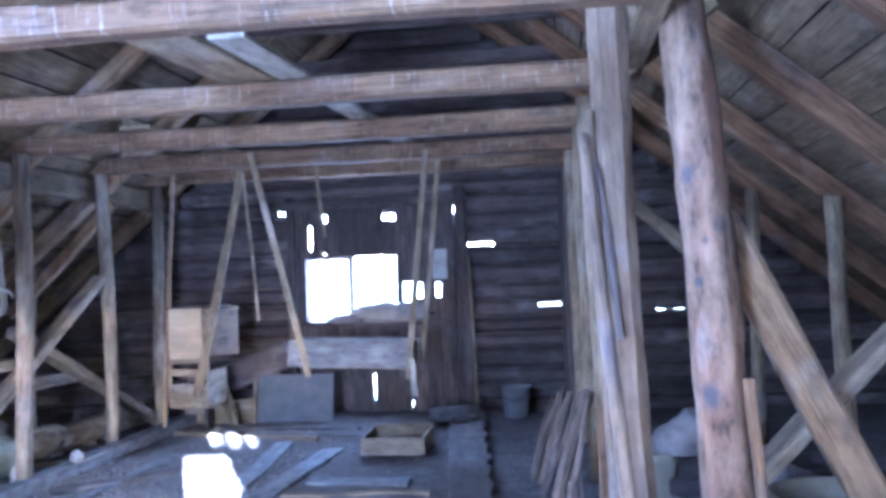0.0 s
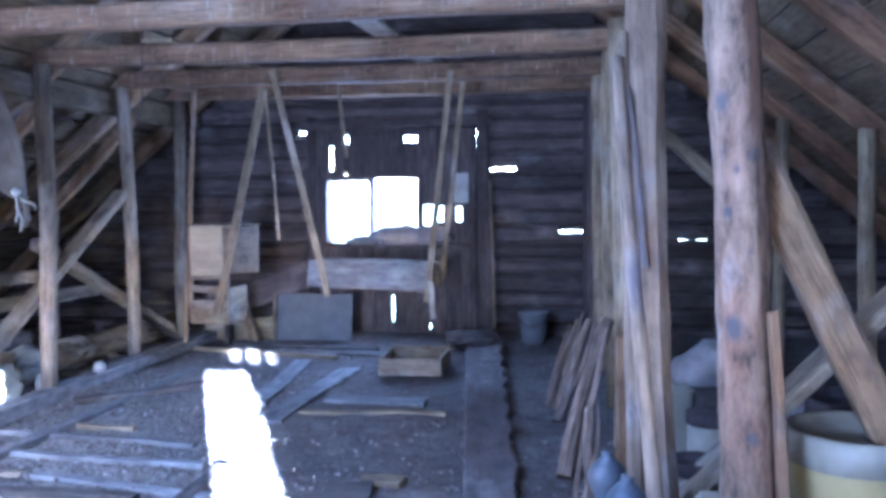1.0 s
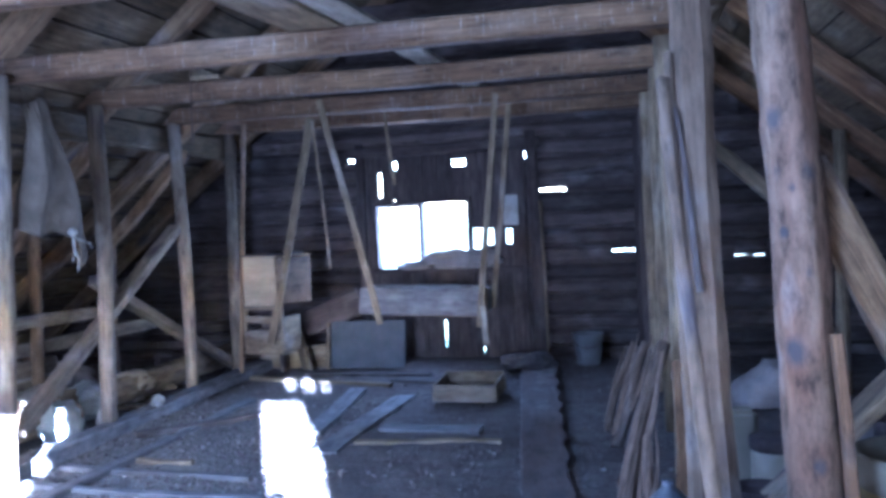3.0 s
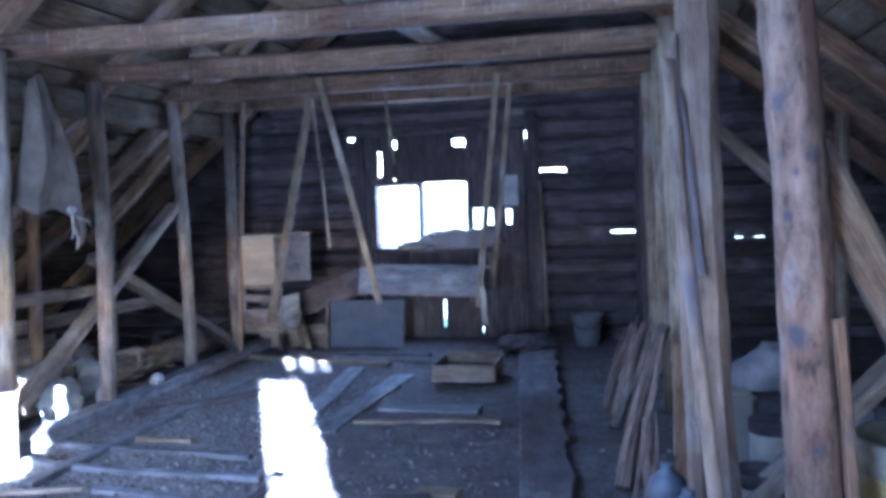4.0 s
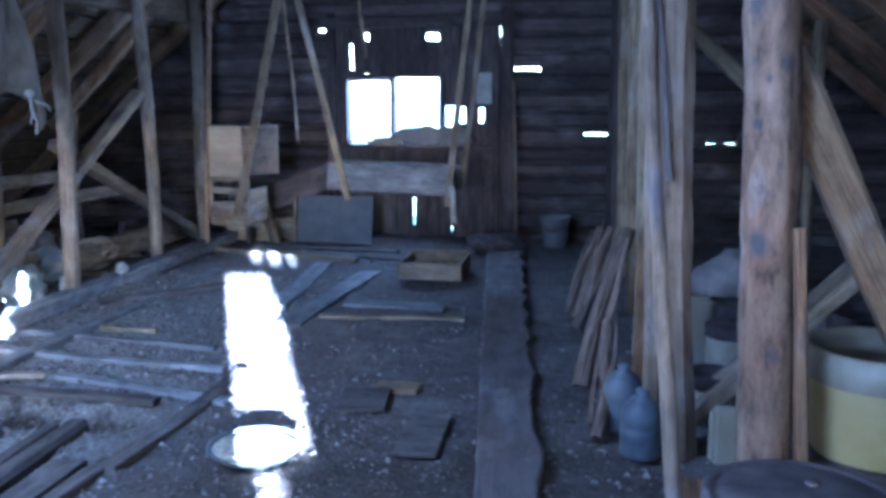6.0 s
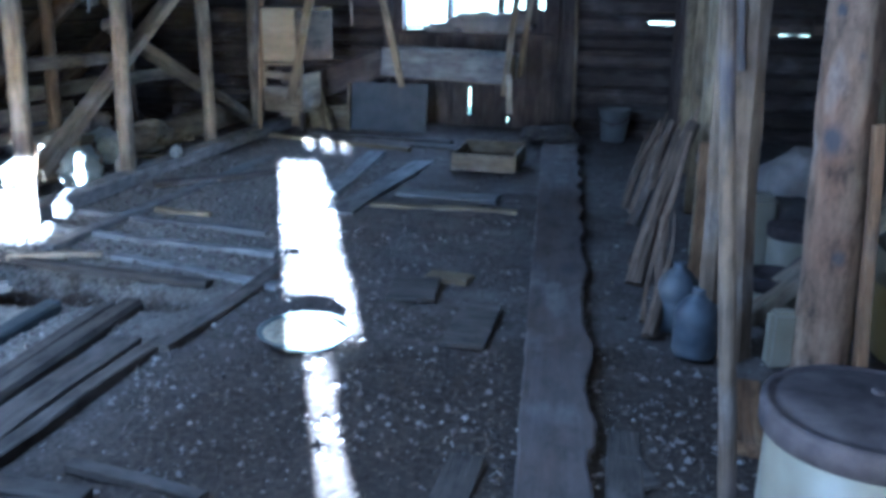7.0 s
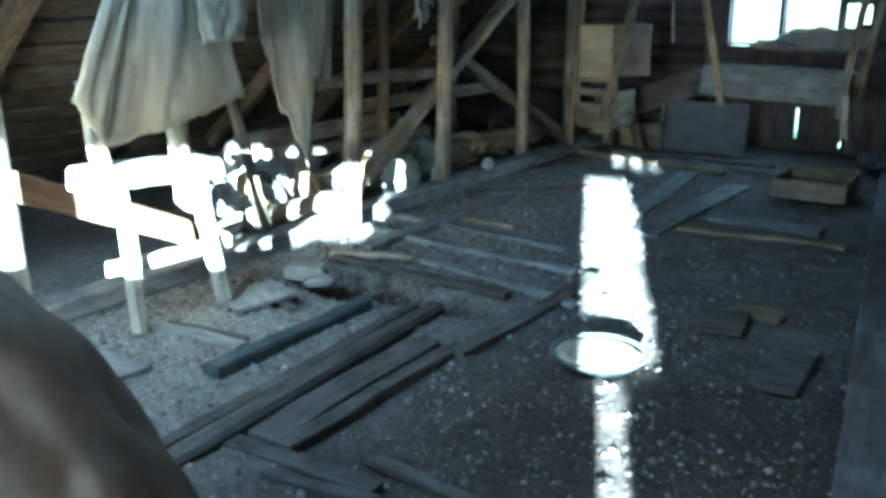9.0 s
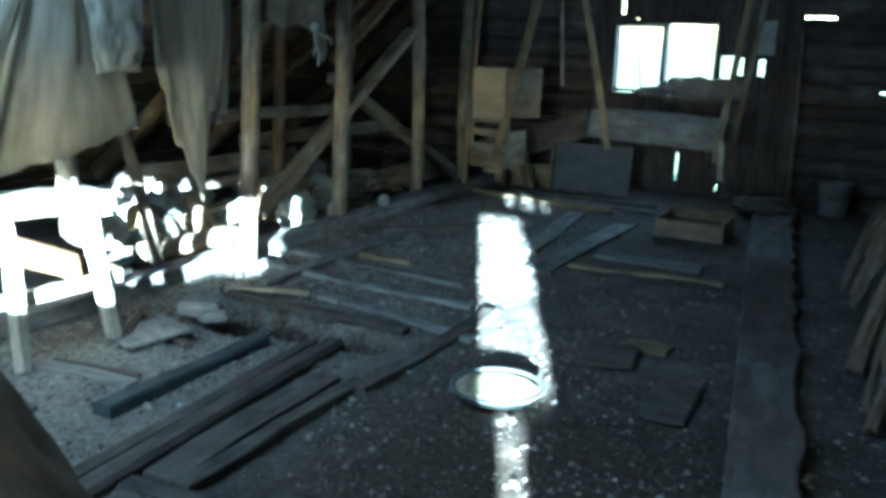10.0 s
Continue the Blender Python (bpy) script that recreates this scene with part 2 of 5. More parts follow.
ZINC = plain("dull_zinc", (0.13, 0.125, 0.12), (0.20, 0.195, 0.19), 6, 0.6, 0.3, 0.1, (0.14, 0.12, 0.10), 0.5)
ENAMEL = plain("chipped_enamel", (0.06, 0.072, 0.070), (0.105, 0.12, 0.115), 8, 0.4, 0, 0.1, (0.13, 0.11, 0.09), 0.55)
PAPER = plain("crumpled_paper", (0.26, 0.245, 0.215), (0.40, 0.38, 0.34), 9, 0.85, 0, 0.3, (0.20, 0.17, 0.14), 0.5, 0.2)
STONE = plain("lime_stone", (0.17, 0.165, 0.15), (0.27, 0.26, 0.235), 9, 0.9, 0, 0.5, (0.18, 0.16, 0.14), 0.5, 0.2)
PRINTED = plain("printed_paper_bag", (0.23, 0.21, 0.17), (0.33, 0.305, 0.255), 9, 0.7, 0, 0.3, (0.09, 0.085, 0.07), 0.6, 0.3)
PANEL = plain("painted_sheet", (0.05, 0.056, 0.064), (0.085, 0.09, 0.098), 5, 0.7, 0, 0.1, (0.13, 0.12, 0.11), 0.5)
IRON = plain("rusty_iron", (0.05, 0.035, 0.03), (0.11, 0.07, 0.05), 20, 0.7, 0.4, 0.2, (0.12, 0.06, 0.03), 0.5)


def earth():
    """Trodden dung, straw dust and lime specks on the attic floor, with bounced light and hollow shade painted in."""
    m, nt, bsdf = nodes_of("dung_and_dust")
    co = nt.nodes.new("ShaderNodeTexCoord").outputs["Object"]
    fine = noise_of(nt, co, 34, detail=6, rough=0.7)
    mid = noise_of(nt, co, 5, detail=5, rough=0.65)
    broad = noise_of(nt, co, 0.8, detail=3)
    col = ramp_between(nt, fine, [(0.30, (0.05, 0.041, 0.037)), (0.55, (0.115, 0.097, 0.088)), (0.75, (0.21, 0.185, 0.17))])
    col = mixed(nt, ramp_between(nt, mid, [(0.40, (0, 0, 0)), (0.66, (0.65,) * 3)]), col, (0.19, 0.168, 0.152))
    col = mixed(nt, ramp_between(nt, broad, [(0.45, (0, 0, 0)), (0.62, (0.5,) * 3)]), col, (0.065, 0.052, 0.046))
    # Pale chaff dust, lightened further so its colour carries bounced sunlight.
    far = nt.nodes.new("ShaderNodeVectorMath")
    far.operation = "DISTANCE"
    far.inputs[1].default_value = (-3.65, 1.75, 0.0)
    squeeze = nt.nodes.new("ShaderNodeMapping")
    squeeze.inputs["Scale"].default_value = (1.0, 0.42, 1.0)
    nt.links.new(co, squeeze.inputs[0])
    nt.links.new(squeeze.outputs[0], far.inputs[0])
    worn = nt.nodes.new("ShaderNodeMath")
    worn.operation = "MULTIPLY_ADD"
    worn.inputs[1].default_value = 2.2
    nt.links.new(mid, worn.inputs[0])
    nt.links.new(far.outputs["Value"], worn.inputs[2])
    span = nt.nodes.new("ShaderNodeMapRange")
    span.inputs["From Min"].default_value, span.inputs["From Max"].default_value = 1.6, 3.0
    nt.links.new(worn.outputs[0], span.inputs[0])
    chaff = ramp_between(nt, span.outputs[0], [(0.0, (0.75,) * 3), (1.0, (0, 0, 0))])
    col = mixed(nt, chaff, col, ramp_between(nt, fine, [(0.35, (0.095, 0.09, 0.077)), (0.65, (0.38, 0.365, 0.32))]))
    # Darker brown over the near middle of the floor, ragged at its edge.
    brown_dist = nt.nodes.new("ShaderNodeVectorMath")
    brown_dist.operation = "DISTANCE"
    brown_dist.inputs[1].default_value = (-0.55, 2.6, 0.0)
    nt.links.new(co, brown_dist.inputs[0])
    brown_edge = nt.nodes.new("ShaderNodeMath")
    brown_edge.operation = "MULTIPLY_ADD"
    brown_edge.inputs[1].default_value = 1.6
    nt.links.new(mid, brown_edge.inputs[0])
    nt.links.new(brown_dist.outputs["Value"], brown_edge.inputs[2])
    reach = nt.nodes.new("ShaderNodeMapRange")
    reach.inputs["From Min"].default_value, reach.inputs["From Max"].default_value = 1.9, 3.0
    nt.links.new(brown_edge.outputs[0], reach.inputs[0])
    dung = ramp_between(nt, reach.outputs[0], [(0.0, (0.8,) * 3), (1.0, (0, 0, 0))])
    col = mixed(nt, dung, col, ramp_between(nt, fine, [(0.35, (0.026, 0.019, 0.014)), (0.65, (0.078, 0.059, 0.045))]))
    # Dark soil in two floor hollows, near black so their depth shade is painted in.
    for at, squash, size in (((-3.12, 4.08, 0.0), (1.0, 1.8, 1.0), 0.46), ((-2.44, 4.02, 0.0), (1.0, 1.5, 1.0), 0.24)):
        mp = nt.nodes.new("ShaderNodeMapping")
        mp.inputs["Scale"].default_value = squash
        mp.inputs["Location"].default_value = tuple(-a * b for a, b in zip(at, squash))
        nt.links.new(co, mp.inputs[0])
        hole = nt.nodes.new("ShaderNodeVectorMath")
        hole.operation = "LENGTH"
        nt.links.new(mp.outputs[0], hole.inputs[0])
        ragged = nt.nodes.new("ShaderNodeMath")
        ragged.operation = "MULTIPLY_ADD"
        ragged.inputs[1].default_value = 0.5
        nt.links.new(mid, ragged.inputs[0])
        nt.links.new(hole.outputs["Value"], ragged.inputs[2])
        pit_shade = ramp_between(nt, ragged.outputs[0], [(size + 0.12, (0.92,) * 3), (size + 0.28, (0, 0, 0))])
        col = mixed(nt, pit_shade, col, ramp_between(nt, fine, [(0.35, (0.020, 0.012, 0.008)), (0.65, (0.055, 0.036, 0.024))]))
    v = nt.nodes.new("ShaderNodeTexVoronoi")
    v.inputs["Scale"].default_value = 26
    nt.links.new(co, v.inputs["Vector"])
    speck = ramp_between(nt, v.outputs["Distance"], [(0.10, (0.8,) * 3), (0.17, (0, 0, 0))])
    gate = ramp_between(nt, noise_of(nt, co, 2.2, detail=4), [(0.50, (0, 0, 0)), (0.60, (1, 1, 1))])
    col = mixed(nt, mixed(nt, 1.0, speck, gate, "MULTIPLY"), col, (0.38, 0.37, 0.35))
    nt.links.new(col, bsdf.inputs["Base Color"])
    bsdf.inputs["Roughness"].default_value = 0.95
    bsdf.inputs["Specular IOR Level"].default_value = 0.15
    bumped(nt, bsdf, fine, 0.9, 0.03)
    return m


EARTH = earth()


def litter_material():
    m, nt, bsdf = nodes_of("feathers_and_straw")
    g = nt.nodes.new("ShaderNodeNewGeometry")
    col = ramp_between(nt, g.outputs["Random Per Island"], [(0.0, (0.06, 0.045, 0.035)), (0.45, (0.16, 0.12, 0.08)), (0.75, (0.20, 0.168, 0.13)), (1.0, (0.33, 0.32, 0.305))])
    nt.links.new(col, bsdf.inputs["Base Color"])
    bsdf.inputs["Roughness"].default_value = 0.9
    return m


LITTER = litter_material()


def crumb_material():
    m, nt, bsdf = nodes_of("dung_crumbs")
    g = nt.nodes.new("ShaderNodeNewGeometry")
    col = ramp_between(nt, g.outputs["Random Per Island"], [(0.0, (0.045, 0.036, 0.03)), (0.5, (0.12, 0.10, 0.088)), (0.9, (0.17, 0.15, 0.135)), (1.0, (0.30, 0.28, 0.26))])
    nt.links.new(col, bsdf.inputs["Base Color"])
    bsdf.inputs["Roughness"].default_value = 0.95
    return m


CRUMBS = crumb_material()


def glass_material():
    m, nt, bsdf = nodes_of("window_glass")
    bsdf.inputs["Transmission Weight"].default_value = 1.0
    bsdf.inputs["Roughness"].default_value = 0.02
    bsdf.inputs["IOR"].default_value = 1.1
    return m


GLASS = glass_material()


def grass_material():
    m, nt, bsdf = nodes_of("meadow")
    co = nt.nodes.new("ShaderNodeTexCoord").outputs["Object"]
    a = noise_of(nt, co, 0.4, detail=6)
    nt.links.new(ramp_between(nt, a, [(0.3, (0.07, 0.09, 0.03)), (0.7, (0.16, 0.17, 0.07))]), bsdf.inputs["Base Color"])
    bsdf.inputs["Roughness"].default_value = 1.0
    return m


MEADOW = grass_material()


# ---- building blocks ----
def mesh_of(name, verts, faces, material, smooth=False):
    me = bpy.data.meshes.new(name)
    me.from_pydata([tuple(v) for v in verts], [], faces)
    me.materials.append(material)
    if smooth:
        me.polygons.foreach_set("use_smooth", [True] * len(me.polygons))
    me.update()
    return me


def put(name, me, parent=None, m=None, label="", category="", group="", kind=""):
    ob = new(name, me)
    if m is not None:
        ob.matrix_world = m
    if parent is not None:
        ob.parent = parent
        ob.matrix_parent_inverse = Matrix.Translation(-Vector(parent.location))
    return tagged(ob, label, category, group, kind)


def thing(name, at, label, category, group="", kind=""):
    """An empty at the base of a thing, that holds its parts."""
    ob = new(name)
    ob.empty_display_size = 0.1
    ob.location = at
    return tagged(ob, label, category, group, kind)


def along(p0, p1, up=(0, 0, 1)):
    """The pose whose x runs from p0 to p1, and its length."""
    p0, p1 = Vector(p0), Vector(p1)
    x = (p1 - p0).normalized()
    u = Vector(up)
    if abs(x.dot(u)) > 0.95:
        u = Vector((0, 1, 0))
    y = u.cross(x).normalized()
    z = x.cross(y)
    m = Matrix((x, y, z)).transposed().to_4x4()
    return Matrix.Translation(p0) @ m, (p1 - p0).length


def bar_mesh(length, w, h, rng, material, seg=None, jit=0.006, sides=0, taper=1.0, bow=0.0, chamfer=0.14, lumpy_by=0.05):
    """A hewn timber (sides=0: squared with worn corners) or a round pole, along x from 0 to length."""
    seg = seg or max(2, min(16, int(length / 0.28)))
    verts, faces = [], []
    if sides:
        ring = [(math.cos(2 * math.pi * k / sides), math.sin(2 * math.pi * k / sides)) for k in range(sides)]
        ring = [(a * 0.5 * w, b * 0.5 * h) for a, b in ring]
        lumps = [rng.uniform(-1, 1) * jit * 0.7 for _ in ring]
    else:
        c = min(w, h) * chamfer
        a, b = w / 2, h / 2
        ring = [(a, -b + c), (a, b - c), (a - c, b), (-a + c, b), (-a, b - c), (-a, -b + c), (-a + c, -b), (a - c, -b)]
        lumps = [0.0] * 8
    n = len(ring)
    ph, ph2 = rng.uniform(0, 6), rng.uniform(0, 6)
    for i in range(seg + 1):
        u = i / seg
        s = 1 + (taper - 1) * u
        oy, oz = bow * math.sin(math.pi * u + ph * 0.1) + jit * math.sin(5 * u + ph), jit * math.sin(6 * u + ph2)
        x = u * length
        for k, (a, b) in enumerate(ring):
            swell = lumpy_by * noise.noise((u * length * 1.3 + ph * 9, k * 0.35, ph2)) if sides else 0.0
            g = 1 + swell + (lumps[k] + rng.uniform(-1, 1) * jit * 0.55) / max(0.02, math.hypot(a, b))
            end = rng.uniform(-1, 1) * 0.008 if i in (0, seg) else 0
            verts.append((x + end, a * s * g + oy, b * s * g + oz))
    for i in range(seg):
        for k in range(n):
            faces.append((i * n + k, i * n + (k + 1) % n, (i + 1) * n + (k + 1) % n, (i + 1) * n + k))
    faces.append(tuple(range(n - 1, -1, -1)))
    faces.append(tuple(seg * n + k for k in range(n)))
    return mesh_of("timber", verts, faces, material, smooth=bool(sides))


RNG = random.Random(7)


def bar(name, p0, p1, w, h, material, parent=None, up=(0, 0, 1), label="", category="", group="", kind="", **kw):
    m, length = along(p0, p1, up)
    me = bar_mesh(length, w, h, RNG, material, **kw)
    ob = new(name, me)
    if parent is None:
        ob.matrix_world = m
    else:
        ob.parent = parent
        ob.matrix_local = Matrix.Translation(-Vector(parent.location)) @ m
    return tagged(ob, label, category, group, kind)


def placed(name, me, parent, m):
    """A mesh under a thing, at a pose in the world."""
    ob = new(name, me)
    ob.parent = parent
    ob.matrix_local = Matrix.Translation(-Vector(parent.location)) @ m
    return ob


def turned(profile, sides, material, wobble=0.0, rng=RNG):
    """A solid turned round z from (radius, height) pairs."""
    verts, faces = [], []
    for r, z in profile:
        for k in range(sides):
            a = 2 * math.pi * k / sides
            g = r * (1 + wobble * math.sin(3 * a + z * 9) * 0.5 + wobble * math.sin(5 * a + 1.3) * 0.5)
            verts.append((g * math.cos(a), g * math.sin(a), z))
    for i in range(len(profile) - 1):
        for k in range(sides):
            k2 = (k + 1) % sides
            faces.append((i * sides + k, i * sides + k2, (i + 1) * sides + k2, (i + 1) * sides + k))
    faces.append(tuple(range(sides - 1, -1, -1)))
    faces.append(tuple((len(profile) - 1) * sides + k for k in range(sides)))
    return mesh_of("turned", verts, faces, material, smooth=True)


def block(w, d, h, material, bevel=0.008):
    """A box on z = 0 with softened edges."""
    bm = bmesh.new()
    bmesh.ops.create_cube(bm, size=1)
    for v in bm.verts:
        v.co = Vector((v.co.x * w, v.co.y * d, (v.co.z + 0.5) * h))
    if bevel:
        bmesh.ops.bevel(bm, geom=bm.edges[:], offset=bevel, segments=2, affect="EDGES")
    me = bpy.data.meshes.new("block")
    bm.to_mesh(me)
    bm.free()
    me.materials.append(material)
    return me


def rest_of(x0, x1, z0, z1, holes):
    """What is left of a rectangle once the holes are cut out, as rectangles."""
    xs = sorted({x0, x1, *(v for h in holes for v in h[:2] if x0 < v < x1)})
    out = []
    for a, b in zip(xs, xs[1:]):
        mid = (a + b) / 2
        z = z0
        for h in sorted((h for h in holes if h[0] < mid < h[1] and h[3] > z0 and h[2] < z1), key=lambda h: h[2]):
            if h[2] > z + 0.004:
                out.append([a, b, z, h[2]])
            z = max(z, h[3])
        if z < z1 - 0.004:
            out.append([a, b, z, z1])
    joined = []
    for r in out:
        for q in joined:
            if abs(q[1] - r[0]) < 1e-6 and abs(q[2] - r[2]) < 1e-6 and abs(q[3] - r[3]) < 1e-6:
                q[1] = r[1]
                break
        else:
            joined.append(r)
    return joined


def tube_mesh(points, r, material, sides=7):
    """A wire or cord along a line of points, as one mesh."""
    verts, faces = [], []
    pts = [Vector(p) for p in points]
    for i, p in enumerate(pts):
        d = (pts[min(i + 1, len(pts) - 1)] - pts[max(i - 1, 0)]).normalized()
        a = d.orthogonal().normalized()
        b = d.cross(a)
        for k in range(sides):
            t = 2 * math.pi * k / sides
            verts.append(p + (a * math.cos(t) + b * math.sin(t)) * r)
    for i in range(len(pts) - 1):
        for k in range(sides):
            k2 = (k + 1) % sides
            faces.append((i * sides + k, i * sides + k2, (i + 1) * sides + k2, (i + 1) * sides + k))
    faces += [tuple(range(sides - 1, -1, -1)), tuple((len(pts) - 1) * sides + k for k in range(sides))]
    return mesh_of("tube", verts, faces, material, smooth=True)


def under(name, me, part, m):
    """A mesh under a part of a thing, at a pose in the world."""
    ob = new(name, me)
    ob.parent = part
    home = Matrix.Translation(part.parent.location) @ part.matrix_local
    ob.matrix_local = home.inverted() @ m
    return ob


# ---- setting: ground, floor, walls, roof ----
RIDGE_X, RIDGE_Z, SLOPE = -1.46, 4.92, 0.82
DOWN = -3.2


def roof_z(x):
    return RIDGE_Z - SLOPE * abs(x - RIDGE_X)


def outside_ground():
    n, size = 24, 1500.0
    verts = [((i / n - 0.5) * 2 * size, (j / n - 0.5) * 2 * size, DOWN + 0.8 * noise.noise((i * 0.7, j * 0.7, 0)) * (abs(i - 12) + abs(j - 12) > 3)) for j in range(n + 1) for i in range(n + 1)]
    faces = [(j * (n + 1) + i, j * (n + 1) + i + 1, (j + 1) * (n + 1) + i + 1, (j + 1) * (n + 1) + i) for j in range(n) for i in range(n)]
    put("ground", mesh_of("ground", verts, faces, MEADOW), label="dry meadow outside the barn", category="ground", kind="structure")


outside_ground()


def floor_height(x, y):
    z = 0.030 * noise.noise((x * 0.9, y * 0.9, 3)) + 0.022 * noise.noise((x * 3.1, y * 3.1, 7)) + 0.016 * noise.noise((x * 9, y * 9, 1)) - 0.012
    dip = math.exp(-(((x + 3.12) / 0.44) ** 2 + ((y - 4.08) / 0.24) ** 2) ** 2) + 0.7 * math.exp(-(((x + 2.44) / 0.20) ** 2 + ((y - 4.02) / 0.13) ** 2) ** 2)
    z -= 0.19 * dip
    if x < -4.2 or x > 0.9:
        z += 0.05 * max(0.0, noise.noise((x * 1.7, y * 1.7, 5)))
    return z


def floor_sheet():
    x0, x1, y0, y1, st = -8.2, 5.3, -1.0, 10.05, 0.06
    nx, ny = int((x1 - x0) / st), int((y1 - y0) / st)
    verts, faces = [], []
    for j in range(ny + 1):
        for i in range(nx + 1):
            x, y = x0 + i * st, y0 + (y1 - y0) * j / ny
            verts.append((x, y, floor_height(x, y)))
    for j in range(ny):
        for i in range(nx):
            a = j * (nx + 1) + i
            faces.append((a, a + 1, a + nx + 2, a + nx + 1))
    b = len(verts)
    verts += [(x0, y0, -0.3), (x1, y0, -0.3), (x1, y1, -0.3), (x0, y1, -0.3)]
    faces.append((b + 3, b + 2, b + 1, b))
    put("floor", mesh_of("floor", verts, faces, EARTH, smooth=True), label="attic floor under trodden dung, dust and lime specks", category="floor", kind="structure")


floor_sheet()

# Openings of the far gable wall: the boarded doorway, and chinks between the logs.
DOORWAY = (-3.02, -0.98, -0.2, 2.36)
CHINKS = [(-1.01, -0.66, 1.862, 1.898), (-0.18, 0.12, 1.150, 1.188), (1.12, 1.44, 1.064, 1.080), (-3.22, -3.05, 2.300, 2.350)]


def log_wall(name, y, holes, label, rows_from=-0.1, material=WOOD_LOG, depth=0.16, behind=()):
    wall = thing(name, (RIDGE_X, y, 0), label, "wall", kind="structure")
    z, k = rows_from, 0
    rng = random.Random(11)
    while z < RIDGE_Z - 0.15:
        h = rng.uniform(0.17, 0.225)
        half = (RIDGE_Z - (z + h * 0.4)) / SLOPE
        x0, x1 = RIDGE_X - half + 0.02, RIDGE_X + half - 0.02
        for a, b, c, d in rest_of(x0, x1, z + 0.002, z + h - 0.002, holes):
            if b - a < 0.03:
                continue
            off = rng.uniform(-0.015, 0.015)
            bar("log", (a, y + depth / 2 + off, (c + d) / 2), (b, y + depth / 2 + off, (c + d) / 2), depth, d - c + 0.004, material, wall,
                seg=max(2, min(12, int((b - a) / 0.5))), jit=0.005, chamfer=0.32 if d - c > 0.1 else 0.1)
        z += h
        k += 1
    # Added backing sheet, unseen behind the logs, that stops light leaking between them.
    verts, faces = [], []
    z = -0.35
    while z < RIDGE_Z + 0.15:
        half = (RIDGE_Z + 0.21 - z) / SLOPE
        for a, b, c, d in rest_of(RIDGE_X - half, RIDGE_X + half, z, z + 0.08, behind or holes):
            n = len(verts)
            verts += [(u - RIDGE_X, v, w) for u in (a, b) for v in (depth, depth + 0.02) for w in (c, d)]
            faces += [tuple(n + i for i in f) for f in ((0, 1, 3, 2), (4, 6, 7, 5), (0, 4, 5, 1), (2, 3, 7, 6), (0, 2, 6, 4), (1, 5, 7, 3))]
        z += 0.08
    placed("sheathing", mesh_of("sheathing", verts, faces, WOOD_DARK), wall, Matrix.Translation((RIDGE_X, y, 0)))
    return wall


DOOR_HOLES = [(-2.13, -2.085, 0.10, 0.43), (-1.68, -1.66, 0.02, 0.10), (-1.655, -1.645, 0.05, 0.40), (-2.905, -2.885, 1.02, 1.24), (-2.955, -2.94, 1.62, 2.26), (-2.855, -2.80, 1.88, 2.17),
              (-2.70, -2.61, 2.20, 2.29), (-1.96, -1.80, 2.20, 2.28), (-2.68, -2.64, 1.80, 1.85), (-1.12, -1.085, 2.24, 2.34), (-1.11, -1.095, 2.12, 2.20),
              (-2.86, -2.36, 1.04, 1.755), (-2.31, -1.80, 1.06, 1.79), (-1.74, -1.61, 1.24, 1.48), (-1.58, -1.50, 1.28, 1.47), (-1.36, -1.285, 1.28, 1.46)]
log_wall("wall_north", WALL_FAR, [DOORWAY] + CHINKS, "gable wall of dark horizontal logs with daylight in its chinks", behind=DOOR_HOLES + CHINKS)

BACK_HOLES = [(-2.62, -1.42, 0.99, 1.62), (-1.42, -1.02, 1.04, 1.58), (0.57, 1.02, 0.87, 1.58), (0.65, 0.84, 0.02, 0.86), (-0.73, -0.62, 0.66, 0.735), (0.86, 1.00, 1.68, 1.78),
              (1.04, 1.19, 1.66, 1.79), (1.23, 1.35, 1.67, 1.74), (-0.20, -0.14, 2.17, 2.26)]
log_wall("wall_south", WALL_BACK - 0.16, BACK_HOLES, "gable wall of dark logs behind, with two unglazed windows")


def roof_side(name, sign, label):
    """One slope: boards along the building on rafters that run from the ridge to the eaves."""
    roof = thing(name, (RIDGE_X, 0, RIDGE_Z), label, "roof", kind="structure")
    k = math.hypot(1, SLOPE)
    reach = (RIDGE_Z + 0.12) / SLOPE * k
    s, rng = 0.02, random.Random(3 + sign)
    out = Vector((sign * SLOPE / k, 0, 1 / k))
    step = Vector((sign / k, 0, -SLOPE / k))
    top = Vector((RIDGE_X, 0, RIDGE_Z + 0.16))
    while s < reach:
        w = rng.uniform(0.22, 0.34)
        gap = rng.choice((0.006, 0.012, 0.02)) if sign > 0 or s < 3.9 else rng.choice((0.03, 0.045, 0.06))
        mid = top + step * (s + w / 2)
        y, ends = -1.35, []
        cut = rng.uniform(2.5, 5.5)
        spans = [(-1.35, cut), (cut + 0.008, 10.3)] if rng.random() < 0.8 else [(-1.35, 10.3)]
        for a, b in spans:
            # Opening made out of view in this slope for the added fill lamp.
            if sign < 0 and 1.75 < s + w / 2 < 3.15:
                for c, d in ((a, min(b, -0.6)), (max(a, 3.2), b)):
                    if d - c > 0.2:
                        bar("roof_board", (mid.x, c, mid.z), (mid.x, d, mid.z), w - gap, 0.028, WOOD_ROOF, roof, up=out, seg=10, jit=0.003)
            else:
                bar("roof_board", (mid.x, a, mid.z), (mid.x, b, mid.z), w - gap, 0.028, WOOD_ROOF, roof, up=out, seg=10, jit=0.003)
        s += w
    return roof


ROOF_L = roof_side("roof_west", -1, "inside of the roof slope of grey boards on rafters")
ROOF_R = roof_side("roof_east", 1, "inside of the roof slope of grey boards on reddish rafters")


